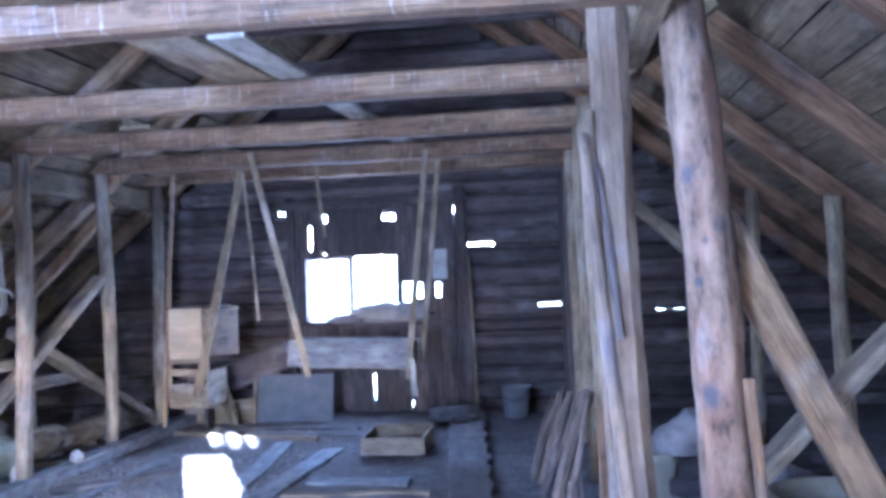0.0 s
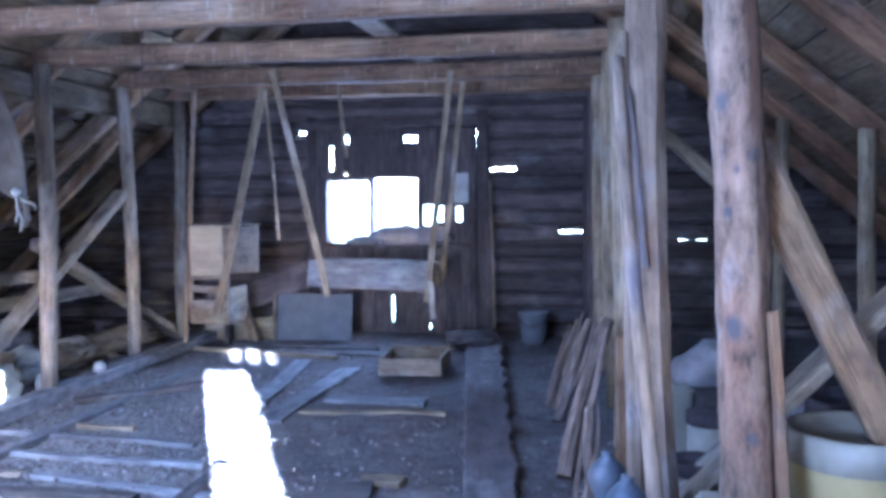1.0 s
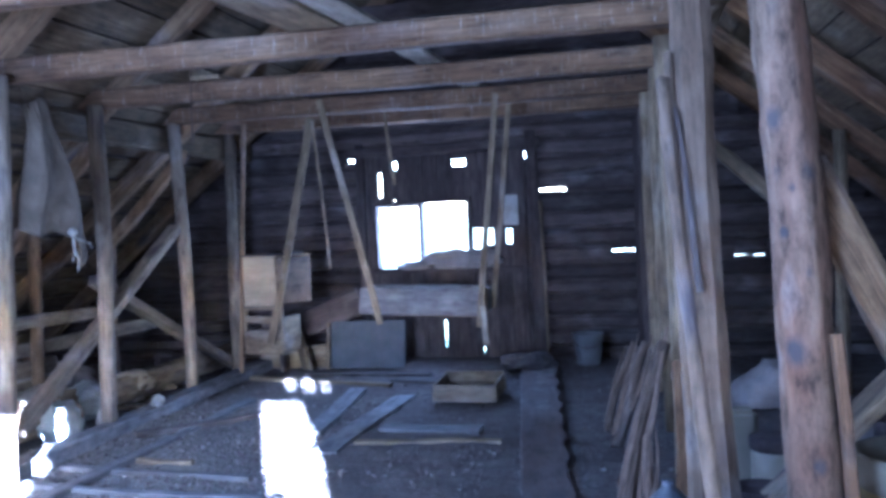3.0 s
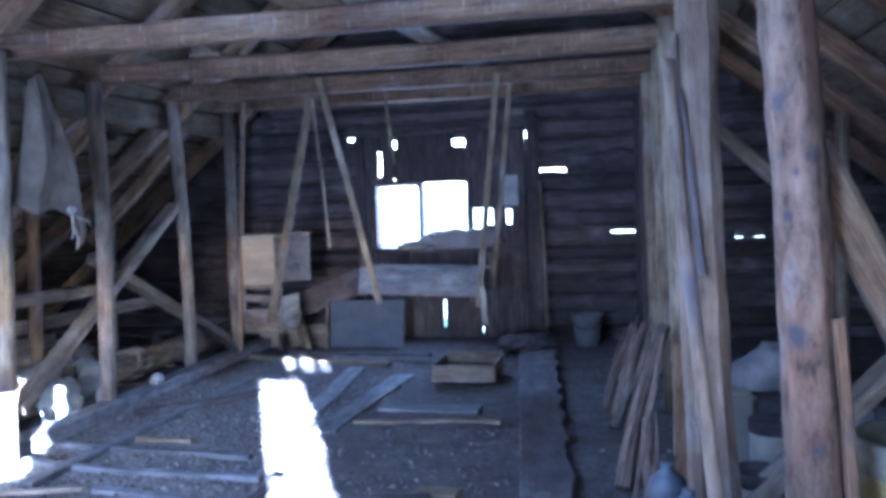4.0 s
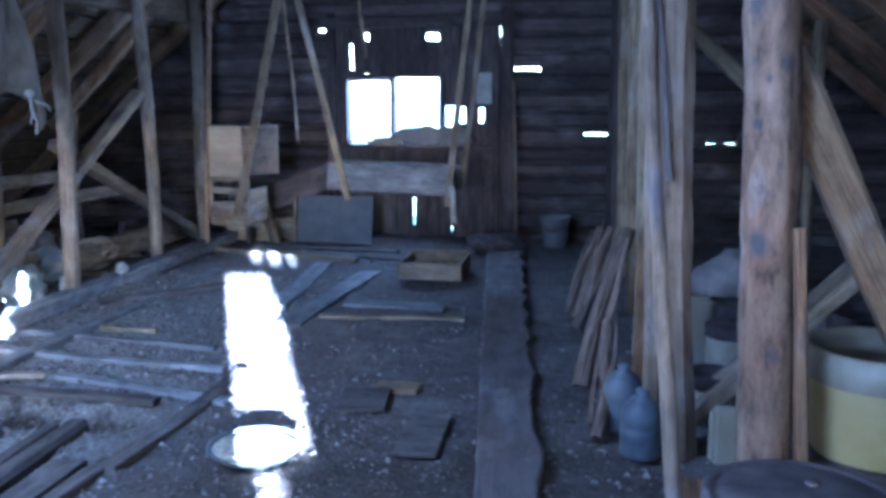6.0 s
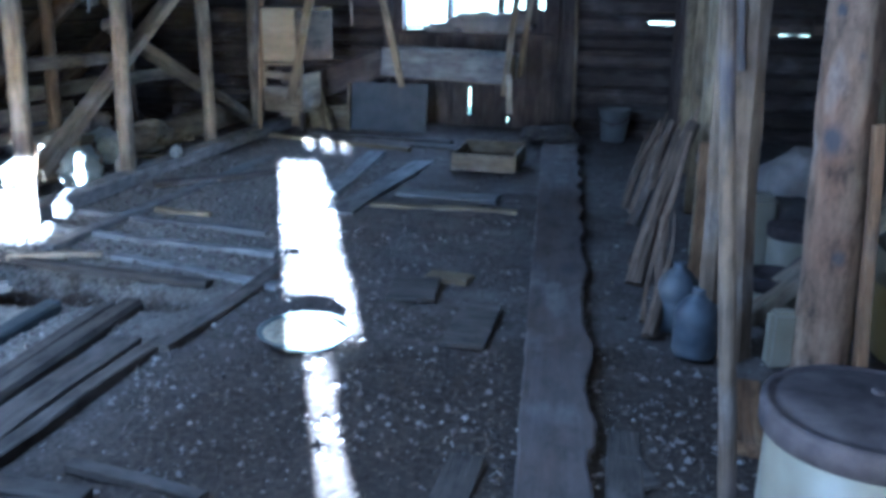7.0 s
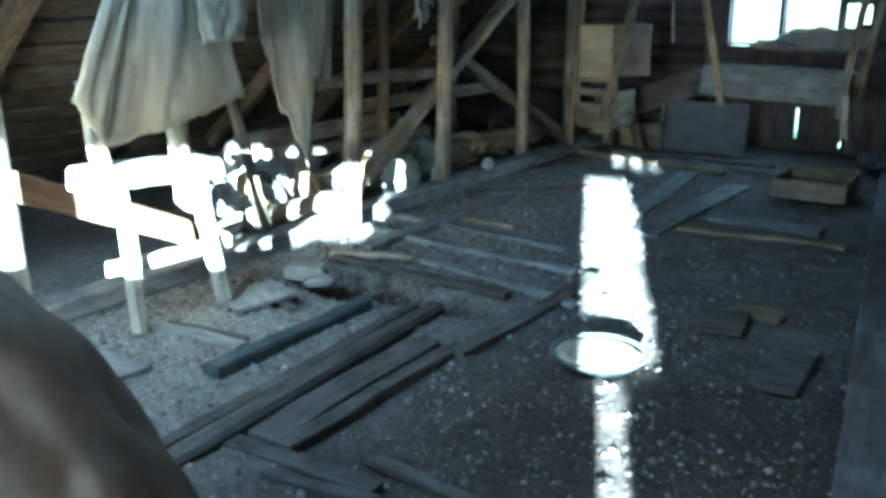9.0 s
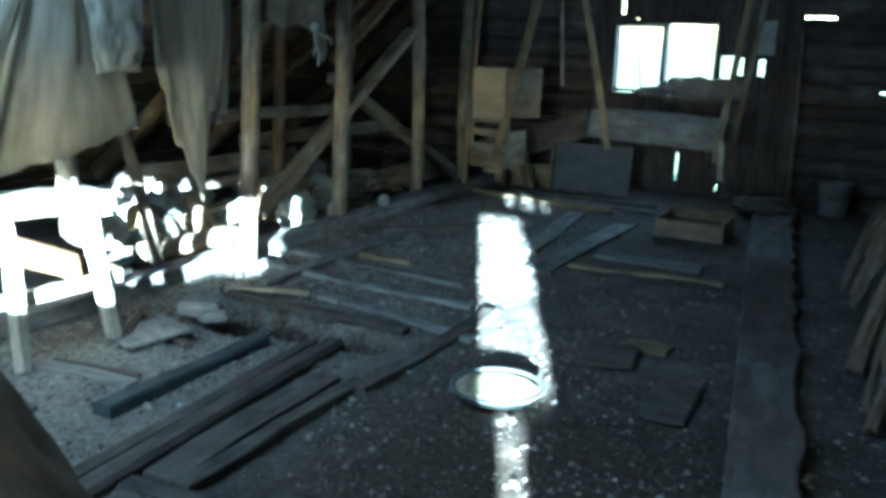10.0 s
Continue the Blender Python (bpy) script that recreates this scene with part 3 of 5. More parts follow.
def roofing(sign, name):
    """Felt over the boards, so that no daylight comes through the joints, cut open for the added fill lamp."""
    k = math.hypot(1, SLOPE)
    reach = (RIDGE_Z + 0.12) / SLOPE * k + 0.2
    m = Matrix(((sign / k, 0, sign * SLOPE / k, RIDGE_X), (0, 1, 0, 0), (-SLOPE / k, 0, 1 / k, RIDGE_Z + 0.20), (0, 0, 0, 1)))
    rects = rest_of(0, reach, -1.5, 10.5, [(1.75, 3.15, -0.6, 3.2)] if sign < 0 else [])
    bm = bmesh.new()
    for a, b, c, d in rects:
        v = bmesh.ops.create_cube(bm, size=1)["verts"]
        for q in v:
            q.co = Vector((a + (q.co.x + 0.5) * (b - a), c + (q.co.y + 0.5) * (d - c), q.co.z * 0.012))
    me = bpy.data.meshes.new("roofing")
    bm.to_mesh(me)
    bm.free()
    me.materials.append(DARK_LID)
    ob = new(name, me)
    ob.matrix_world = m
    tagged(ob, "dark roofing felt over the boards", "roofing", kind="structure")


roofing(-1, "roofing_west")
roofing(1, "roofing_east")


def rafters():
    k = math.hypot(1, SLOPE)
    for sign, roof, mat in ((-1, ROOF_L, WOOD_POST), (1, ROOF_R, WOOD_RED)):
        for y in (0.7, 2.2, 3.7, 5.25, 6.75, 8.2, 9.6):
            foot = RIDGE_X + sign * (RIDGE_Z - 0.05) / SLOPE
            bar("rafter", (RIDGE_X, y, RIDGE_Z + 0.055), (foot, y + 0.03, 0.10), 0.15 if sign < 0 else 0.19, 0.17, mat, roof, up=(sign * SLOPE, 0, 1), seg=14, jit=0.008)


rafters()

# ---- the timber frame ----
BEAM_Z = 2.71
for y, x0 in ((3.55, -4.9), (5.22, -4.9), (6.66, -4.45), (8.02, -4.45), (9.12, -4.45)):
    bar("tie_beam", (x0, y, BEAM_Z), (0.42, y - 0.02, BEAM_Z), 0.15, 0.155, WOOD_BEAM, seg=16, jit=0.006, label="squared tie beam streaked with bird lime, resting on the posts",
        category="beam", group="tie beams")
bar("wall_plate", (-4.44, 1.2, 2.50), (-4.44, 9.9, 2.50), 0.17, 0.23, WOOD_ROOF, seg=16, jit=0.006, label="grey squared wall plate on the row of posts", category="beam")
bar("wall_plate", (0.50, 1.6, 2.745), (0.50, 9.9, 2.745), 0.15, 0.20, WOOD_GREY, seg=16, jit=0.006, label="grey wall plate along the beam ends", category="beam")
bar("sill_beam", (-4.10, 0.6, 0.040), (-4.06, 9.75, 0.040), 0.17, 0.11, WOOD_DUSTY, seg=16, jit=0.004, chamfer=0.08, label="trampled floor sill beam under the row of posts", category="beam")

for x, y, xt, yt, w in ((-3.90, 4.93, -3.86, 5.0, 0.125), (-4.12, 6.39, -4.17, 6.5, 0.125), (-4.17, 7.86, -4.29, 8.0, 0.125), (-4.25, 9.05, -4.31, 9.2, 0.12)):
    bar("post", (x, y, 0.02), (xt, yt, 2.64), w, w, WOOD_TAN, up=(0, 1, 0), sides=10, jit=0.009, label="rough round log post standing at the sill beam", category="post", group="posts")
bar("post", (-4.95, 6.62, 0.0), (-4.88, 6.62, 2.05), 0.12, 0.12, WOOD_POST, up=(0, 1, 0), sides=9, jit=0.008, label="slim round post under the eaves", category="post", group="posts")
bar("post", (-5.3, 8.3, 0.0), (-5.25, 8.3, 1.75), 0.11, 0.11, WOOD_POST, up=(0, 1, 0), sides=9, jit=0.008, label="slim round post under the eaves", category="post", group="posts")

# the pair of thick posts, and those behind them
bar("post", (0.76, 4.0, -0.02), (0.63, 4.02, 3.22), 0.24, 0.24, WOOD_PEELED, up=(0, 1, 0), sides=18, jit=0.013, seg=30, taper=0.86, bow=0.02, lumpy_by=0.16, label="thick peeled log post with dark knots and a weathered reddish face", category="post", group="posts")
split = thing("post", (0.42, 4.12, 0.0), "split and cracked hewn post with a long strip torn loose", "post", "posts")
bar("post_body", (0.42, 4.12, -0.02), (0.285, 4.12, 3.25), 0.185, 0.16, WOOD_SPLIT, split, up=(0, 1, 0), sides=0, chamfer=0.3, jit=0.014, seg=16, taper=0.92, bow=-0.02)
bar("split_strip", (0.285, 4.03, -0.02), (0.228, 4.07, 2.30), 0.085, 0.08, WOOD_SPLIT, split, up=(0, 1, 0), jit=0.010, seg=14, taper=0.4, chamfer=0.25)
bar("splinter", (0.33, 4.02, 1.25), (0.245, 4.05, 2.05), 0.03, 0.03, WOOD_DARK, split, up=(0, 1, 0), jit=0.006, seg=8, taper=0.5)
bar("post", (0.33, 5.55, -0.02), (0.29, 5.5, 2.64), 0.15, 0.15, WOOD_GREY, up=(0, 1, 0), sides=10, jit=0.010, label="grey round post under a tie beam", category="post", group="posts")
bar("post", (0.30, 6.72, -0.02), (0.27, 6.7, 2.64), 0.15, 0.15, WOOD_GREY, up=(0, 1, 0), sides=10, jit=0.010, label="grey round post under a tie beam", category="post", group="posts")
bar("post", (0.24, 8.05, -0.02), (0.23, 8.02, 2.64), 0.15, 0.15, WOOD_GREY, up=(0, 1, 0), jit=0.008, label="grey squared post under a tie beam", category="post", group="posts")
bar("post", (0.20, 9.3, -0.02), (0.20, 9.25, 2.64), 0.13, 0.13, WOOD_DARK, up=(0, 1, 0), jit=0.006, label="dark squared post before the log wall", category="post", group="posts")
bar("post", (2.04, 6.5, -0.02), (2.0, 6.5, 2.02), 0.12, 0.12, WOOD_GREY, up=(0, 1, 0), sides=10, jit=0.008, label="slim grey post under the rafters", category="post", group="posts")
bar("post", (1.75, 7.9, -0.02), (1.75, 7.9, 2.2), 0.11, 0.11, WOOD_GREY, up=(0, 1, 0), sides=9, jit=0.008, label="slim grey post under the rafters", category="post", group="posts")
bar("leaning_pole", (0.31, 2.62, 0.0), (0.18, 3.62, 2.12), 0.050, 0.046, WOOD_SPLIT, up=(0, 1, 0), sides=9, jit=0.008, seg=14, label="thin grey peeled pole leaning against the posts", category="pole")

# braces
bar("brace", (0.79, 4.22, 1.78), (1.53, 4.18, 0.26), 0.17, 0.16, WOOD_POST, up=(0, 1, 0), jit=0.006, label="squared diagonal brace with dusty upper face", category="brace", group="braces")
bar("brace", (2.05, 4.52, 1.60), (0.50, 4.42, 0.06), 0.07, 0.24, WOOD_TAN, up=(0, 1, 0), jit=0.006, label="broad diagonal plank brace", category="brace", group="braces")
bar("loose_plank", (0.90, 3.80, 0.0), (0.83, 3.86, 1.08), 0.045, 0.07, WOOD_RED, up=(0, 1, 0), jit=0.004, label="short upright plank beside the thick post", category="plank")
bar("brace", (0.42, 4.9, 2.62), (0.95, 4.9, 3.0), 0.09, 0.09, WOOD_GREY, jit=0.005, label="short brace up to the rafter", category="brace", group="braces")
bar("brace", (-4.28, 7.86, 1.62), (-4.28, 5.50, 0.22), 0.09, 0.13, WOOD_TAN, up=(1, 0, 0), jit=0.006, label="diagonal plank brace crossing the posts", category="brace", group="braces")
bar("brace", (-4.36, 6.65, 1.22), (-4.36, 9.25, 0.02), 0.09, 0.13, WOOD_TAN, up=(1, 0, 0), jit=0.006, label="diagonal plank brace crossing the posts", category="brace", group="braces")
bar("rail", (-4.55, 4.9, 0.97), (-4.55, 7.0, 0.93), 0.07, 0.10, WOOD_TAN, jit=0.005, label="grey horizontal rail behind the posts", category="rail")
for y in (6.58, 8.06, 5.1):
    bar("brace", (-4.22, y, 2.36), (-5.35, y + 0.05, 1.30), 0.10, 0.11, WOOD_POST, jit=0.007, label="slanting strut between post and rafter", category="brace", group="braces")
bar("brace", (0.30, 6.75, 2.35), (1.4, 6.75, 1.35), 0.10, 0.10, WOOD_GREY, jit=0.007, label="slanting strut between post and rafter", category="brace", group="braces")

for a, b, z, w in ((4.9, 6.9, 0.52, 0.14), (5.3, 7.4, 0.36, 0.10), (6.2, 8.6, 0.66, 0.12)):
    bar("eaves_board", (-5.02, a, z), (-4.96, b, z - 0.03), 0.03, w, WOOD_TAN, seg=6, jit=0.004, label="grey board nailed along the slim posts under the eaves", category="board", group="eaves boards")

# boards and joists lying on the tie beams
for x, a, b, w, mat in ((-1.95, 3.4, 6.0, 0.34, WOOD_GREY), (-1.55, 4.2, 8.2, 0.20, WOOD_PALE), (-3.2, 6.5, 9.3, 0.26, WOOD_GREY)):
    bar("loft_board", (x, a, BEAM_Z + 0.095), (x + 0.25, b, BEAM_Z + 0.095), w, 0.03, mat, jit=0.003, label="loose grey board lying across the tie beams", category="board", group="loft boards")
for y in (5.25, 6.75, 8.2):
    bar("collar_beam", (-3.15, y + 0.14, 3.62), (0.25, y + 0.14, 3.62), 0.09, 0.14, WOOD_DARK, jit=0.006, label="dark collar beam between the rafters", category="beam", group="collar beams")


# ---- the boarded doorway in the far wall ----
def boarded_door():
    door = thing("door_1", (-2.0, WALL_FAR, 0), "boarded-up loading door of dark planks with daylight between them", "door", kind="structure")
    y = WALL_FAR + 0.10
    holes = DOOR_HOLES
    rng = random.Random(5)
    x = -3.01
    while x < -1.0:
        w = min(rng.uniform(0.13, 0.19), -0.99 - x)
        for a, b, c, d in rest_of(x, x + w - 0.002, -0.02, 2.35, holes):
            if b - a > 0.006 and d - c > 0.012:
                bar("door_board", ((a + b) / 2, y, c), ((a + b) / 2, y, d), 0.03, b - a, WOOD_DARK, door, up=(1, 0, 0), seg=3, jit=0.001, chamfer=0.08)
        x += w
    f = y - 0.06
    for p, q, w in (((-2.93, f, 1.025), (-1.18, f, 1.0), 0.06), ((-2.90, f, 1.80), (-1.75, f, 1.82), 0.05), ((-2.885, f, 1.02), (-2.885, f, 1.80), 0.05), ((-2.335, f, 1.02), (-2.335, f, 1.80), 0.05),
                    ((-1.77, f, 1.02), (-1.77, f, 1.80), 0.05)):
        bar("window_frame", p, q, 0.05, w, WOOD_DARK, door, up=(0, 0, 1) if abs(p[2] - q[2]) < 0.1 else (1, 0, 0), seg=3, jit=0.002)
    for x0, x1 in ((-2.86, -2.36), (-2.31, -1.80)):
        me = block(x1 - x0, 0.004, 0.70, GLASS, 0)
        sash = bar("sash", (x0, y - 0.012, 1.075), (x1, y - 0.012, 1.075), 0.03, 0.03, WOOD_DARK, door, seg=2, jit=0.001)
        g = under("pane", me, sash, Matrix.Translation(((x0 + x1) / 2, y + 0.02, 1.07)))
        g.visible_shadow = False
    bar("glazing_bar", (-2.56, y - 0.01, 1.05), (-2.62, y - 0.01, 1.50), 0.02, 0.02, WOOD_DARK, door, up=(1, 0, 0), seg=2, jit=0.001)
    bar("door_post", (-0.98, f - 0.02, 0.0), (-1.03, f - 0.02, 2.55), 0.10, 0.13, WOOD_DARK, door, up=(1, 0, 0), jit=0.004)
    bar("door_post", (-3.04, f - 0.02, 0.0), (-3.04, f - 0.02, 2.5), 0.10, 0.10, WOOD_DARK, door, up=(1, 0, 0), jit=0.004)
    bar("lintel", (-3.15, f - 0.02, 2.40), (-0.92, f - 0.02, 2.42), 0.10, 0.12, WOOD_DARK, door, jit=0.004)


boarded_door()
bar("prop", (-0.88, WALL_FAR - 0.30, 0.0), (-0.93, WALL_FAR - 0.12, 1.75), 0.035, 0.035, WOOD_GREY, up=(0, 1, 0), sides=7, jit=0.004, label="thin grey stick leaning by the boarded door", category="stick")
bar("trim_board", (0.13, WALL_FAR - 0.05, 0.0), (0.13, WALL_FAR - 0.05, 2.62), 0.05, 0.09, WOOD_DARK, up=(1, 0, 0), jit=0.003, label="dark upright board on the log wall", category="board")

card = new("cardboard_sheet", block(0.17, 0.012, 0.34, PAPER, 0.003))
card.matrix_world = pose(-1.28, 9.955, 1.50, 0, 0, 0)
tagged(card, "grey cardboard sheet tacked to the boarded door", "cardboard")
board = thing("sheet_metal_panel", (-2.85, 9.45, 0), "dark bluish grey sheet leaning against the boarded door", "panel")
placed("sheet", block(0.86, 0.02, 0.52, PANEL, 0.004), board, pose(-2.85, 9.30, 0.0, -12, 0, 0))
bar("brace_strip", (-3.28, 9.22, 0.0), (-3.28, 9.32, 0.5), 0.03, 0.04, WOOD_GREY, board, up=(1, 0, 0), seg=2)

# jumble behind the hanging boxes
for (p, q, w, h, mat, lab) in (((-4.15, 9.3, 0.30), (-2.95, 9.5, 0.72), 0.10, 0.30, WOOD_DARK, "dark wide plank slanting along the log wall"),
                               ((-4.1, 9.35, 0.06), (-3.3, 9.5, 0.10), 0.10, 0.28, WOOD_GREY, "grey plank on edge along the log wall"),
                               ((-3.75, 9.1, 0.0), (-3.78, 9.15, 0.42), 0.05, 0.08, WOOD_DARK, "short dark upright plank"),
                               ((-3.45, 9.1, 0.0), (-3.62, 9.2, 0.45), 0.04, 0.14, WOOD_GREY, "short grey upright plank")):
    bar("loose_plank", p, q, w, h, mat, jit=0.005, label=lab, category="plank", group="loose planks")


# ---- hanging feed trough ----
def trough():
    t = thing("hanging_trough", (-1.88, 8.05, 0.66), "shallow grey wooden trough hung on slats from a tie beam", "trough")
    tilt = -0.05
    bar("front_board", (-2.46, 7.92, 0.875), (-1.30, 7.92, 0.835), 0.03, 0.25, WOOD_DUSTY, t, seg=8, jit=0.003)
    bar("back_board", (-2.44, 8.32, 0.875), (-1.28, 8.32, 0.835), 0.03, 0.24, WOOD_DUSTY, t, seg=4, jit=0.003)
    bar("bottom_board", (-2.42, 8.12, 0.755), (-1.32, 8.12, 0.715), 0.40, 0.025, WOOD_GREY, t, seg=4, jit=0.002)
    bar("end_board", (-2.44, 7.93, 0.86), (-2.44, 8.32, 0.86), 0.025, 0.22, WOOD_GREY, t, seg=2, jit=0.002)
    bar("end_board", (-1.32, 7.93, 0.83), (-1.32, 8.32, 0.83), 0.025, 0.22, WOOD_GREY, t, seg=2, jit=0.002)
    bar("slat", (-2.76, 7.90, 2.76), (-2.26, 7.885, 0.66), 0.02, 0.06, WOOD_GREY, t, up=(1, 0, 0), seg=6, jit=0.003)
    bar("slat", (-1.10, 7.90, 2.70), (-1.33, 7.885, 0.62), 0.02, 0.055, WOOD_GREY, t, up=(1, 0, 0), seg=6, jit=0.003)
    bar("slat", (-2.20, 8.12, 2.66), (-2.14, 8.16, 1.95), 0.02, 0.03, WOOD_GREY, t, up=(1, 0, 0), seg=6, jit=0.003)
    bar("slat", (-1.02, 8.20, 2.66), (-1.27, 8.34, 0.74), 0.02, 0.05, WOOD_GREY, t, up=(1, 0, 0), seg=6, jit=0.003)
    bar("slat_end", (-1.29, 7.88, 0.80), (-1.27, 7.88, 0.46), 0.02, 0.05, WOOD_PALE, t, up=(1, 0, 0), seg=3, jit=0.003)


trough()


def nest_boxes():
    t = thing("nest_box", (-3.6, 8.6, 0.74), "yellowed plywood nest box hung between two poles", "box")
    x0, x1, y0, y1, z0, z1 = -3.86, -3.52, 8.46, 8.95, 0.79, 1.30
    bar("front_panel", (x0, y0, (z0 + z1) / 2), (x1, y0, (z0 + z1) / 2), 0.015, z1 - z0, PLYWOOD, t, seg=2, jit=0.001, chamfer=0.05)
    bar("side_panel", (x1, y0, (z0 + z1) / 2), (x1 + 0.19, y1, (z0 + z1) / 2 - 0.01), 0.015, z1 - z0 - 0.03, BROWN_BOARD, t, seg=2, jit=0.001, chamfer=0.05)
    bar("side_panel", (x0, y0, (z0 + z1) / 2), (x0 + 0.05, y1, (z0 + z1) / 2), 0.015, z1 - z0, PLYWOOD, t, seg=2, jit=0.001, chamfer=0.05)
    bar("back_panel", (x0 + 0.05, y1, (z0 + z1) / 2), (x1 + 0.19, y1, (z0 + z1) / 2), 0.015, z1 - z0, PLYWOOD, t, seg=2, jit=0.001, chamfer=0.05)
    bar("lid", (x0 - 0.02, (y0 + y1) / 2, z1 + 0.01), (x1 + 0.12, (y0 + y1) / 2, z1 + 0.01), 0.52, 0.015, WOOD_DARK, t, seg=2, jit=0.001)
    bar("edge_strip", (x0 - 0.02, y0 - 0.015, 0.765), (x1 + 0.02, y0 - 0.015, 0.77), 0.02, 0.03, WOOD_GREY, t, seg=2, jit=0.002)
    u = thing("hanging_crate", (-3.7, 8.6, 0.27), "small grey board crate hung under the nest box", "crate")
    bar("front_panel", (-3.88, 8.47, 0.42), (-3.50, 8.47, 0.42), 0.02, 0.24, WOOD_GREY, u, seg=3, jit=0.003)
    bar("upper_slat", (-3.88, 8.47, 0.655), (-3.48, 8.47, 0.65), 0.02, 0.07, WOOD_GREY, u, seg=3, jit=0.003)
    bar("corner_post", (-3.88, 8.49, 0.30), (-3.88, 8.49, 0.77), 0.03, 0.03, WOOD_GREY, u, up=(1, 0, 0), seg=2)
    bar("corner_post", (-3.49, 8.49, 0.30), (-3.48, 8.49, 0.77), 0.03, 0.03, WOOD_GREY, u, up=(1, 0, 0), seg=2)
    bar("side_panel", (-3.49, 8.48, 0.48), (-3.46, 8.9, 0.48), 0.02, 0.36, WOOD_GREY, u, seg=2, jit=0.002)
    bar("bottom_board", (-3.89, 8.68, 0.30), (-3.47, 8.68, 0.30), 0.42, 0.02, WOOD_GREY, u, seg=2, jit=0.002)
    bar("back_panel", (-3.88, 8.9, 0.48), (-3.46, 8.9, 0.48), 0.02, 0.36, WOOD_DARK, u, seg=2, jit=0.002)
    return t


NEST = nest_boxes()
bar("slat", (-3.03, 8.40, 2.66), (-3.57, 8.40, 0.42), 0.02, 0.085, WOOD_GREY, NEST, up=(1, 0, 0), jit=0.003)
bar("slat", (-3.80, 8.50, 2.66), (-3.95, 8.47, 0.10), 0.02, 0.045, WOOD_POST, NEST, up=(1, 0, 0), jit=0.003)
bar("slat", (-2.98, 8.30, 2.62), (-2.88, 8.34, 1.16), 0.02, 0.025, WOOD_GREY, NEST, up=(1, 0, 0), jit=0.004)
bar("hanging_wire", (-3.35, 6.58, 2.95), (-3.37, 6.58, 2.3), 0.012, 0.012, IRON, up=(1, 0, 0), sides=6, jit=0.001, label="rusty wire looped over the tie beams", category="wire")


# ---- boards and timbers on the floor ----
def lying(name, a, b, w, h, mat, label, category="board", group="floor boards", lift=0.0, **kw):
    za = floor_height(*a) if lift == 0 else 0
    zb = floor_height(*b) if lift == 0 else 0
    return bar(name, (*a, max(za, -0.01) + h * 0.15 + lift), (*b, max(zb, -0.01) + h * 0.15 + lift), w, h, mat, label=label, category=category, group=group, **kw)


def walkway():
    """The long walk board, with a frayed waney edge."""
    pts, verts, faces, rng = 110, [], [], random.Random(2)
    a, b = Vector((-0.13, 1.9, 0)), Vector((-0.98, 9.35, 0))
    d = (b - a).normalized()
    n = Vector((d.y, -d.x, 0))
    for i in range(pts + 1):
        u = i / pts
        c = a.lerp(b, u)
        l, r = 0.113 + 0.06 * u + rng.uniform(-0.006, 0.006), 0.113 + 0.06 * u + 0.034 * abs(math.sin(u * 37 + 2 * math.sin(u * 9))) ** 4 + rng.uniform(-0.008, 0.008)
        top = 0.050 + 0.008 * math.sin(u * 9)
        for off, z in ((-l, top - 0.035), (-l, top - 0.004), (-l + 0.01, top), (r - 0.01, top), (r, top - 0.004), (r, top - 0.035)):
            p = c + n * off
            verts.append(Vector((p.x, p.y, z)))
    for i in range(pts):
        for k in range(6):
            faces.append((i * 6 + k, (i + 1) * 6 + k, (i + 1) * 6 + (k + 1) % 6, i * 6 + (k + 1) % 6))
    faces += [tuple(range(6)), tuple(pts * 6 + k for k in range(5, -1, -1))]
    m, _ = along(a, b)
    inv = m.inverted()
    ob = new("walk_board", mesh_of("walk_board", [inv @ v for v in verts], faces, WOOD_WALK))
    ob.matrix_world = m
    tagged(ob, "long dusty walk board with a ragged edge on the floor", "board")


walkway()
lying("floor_timber", (-2.34, 1.50), (-2.485, 3.88), 0.115, 0.08, WOOD_FLOOR, "weathered squared timber lying on the floor", "timber", "floor timbers", chamfer=0.25)
lying("floor_timber", (-2.475, 1.70), (-2.61, 3.85), 0.07, 0.04, WOOD_FLOOR, "narrow weathered batten lying along a timber", "timber", "floor timbers")
lying("floor_timber", (-2.24, 2.38), (-2.29, 3.50), 0.155, 0.035, WOOD_FLOOR, "broad weathered plank lying on the floor", "timber", "floor timbers", chamfer=0.1)
lying("floor_timber", (-2.125, 2.36), (-2.09, 3.50), 0.08, 0.05, WOOD_FLOOR, "weathered squared timber lying beside a plank", "timber", "floor timbers")
lying("floor_timber", (-2.04, 3.40), (-2.03, 4.85), 0.09, 0.035, WOOD_FLOOR, "long joist showing through the dung", "timber", "floor timbers")
lying("floor_timber", (-2.83, 2.66), (-2.83, 3.72), 0.105, 0.085, BLUE_TIMBER, "squared timber with faded dark blue paint", "timber", "floor timbers")
lying("floor_timber", (-2.34, 2.31), (-1.67, 2.33), 0.085, 0.03, WOOD_FLOOR, "short weathered board across the timber ends", "timber", "floor timbers")
lying("floor_timber", (-2.05, 2.20), (-1.62, 2.27), 0.05, 0.030, WOOD_FLOOR, "short split lath on the dust", "timber", "floor timbers")
lying("floor_timber", (-1.84, 2.49), (-1.30, 2.43), 0.06, 0.03, WOOD_FLOOR, "short weathered board half sunk in dung", "timber", "floor timbers")
lying("floor_timber", (-2.10, 1.80), (-1.05, 1.76), 0.13, 0.04, WOOD_FLOOR, "weathered board lying across the floor", "timber", "floor timbers")
lying("floor_timber", (-3.62, 4.33), (-2.25, 4.22), 0.075, 0.04, WOOD_FLOOR, "joist bared over a hole in the floor", "joist", "floor joists", lift=0.012)
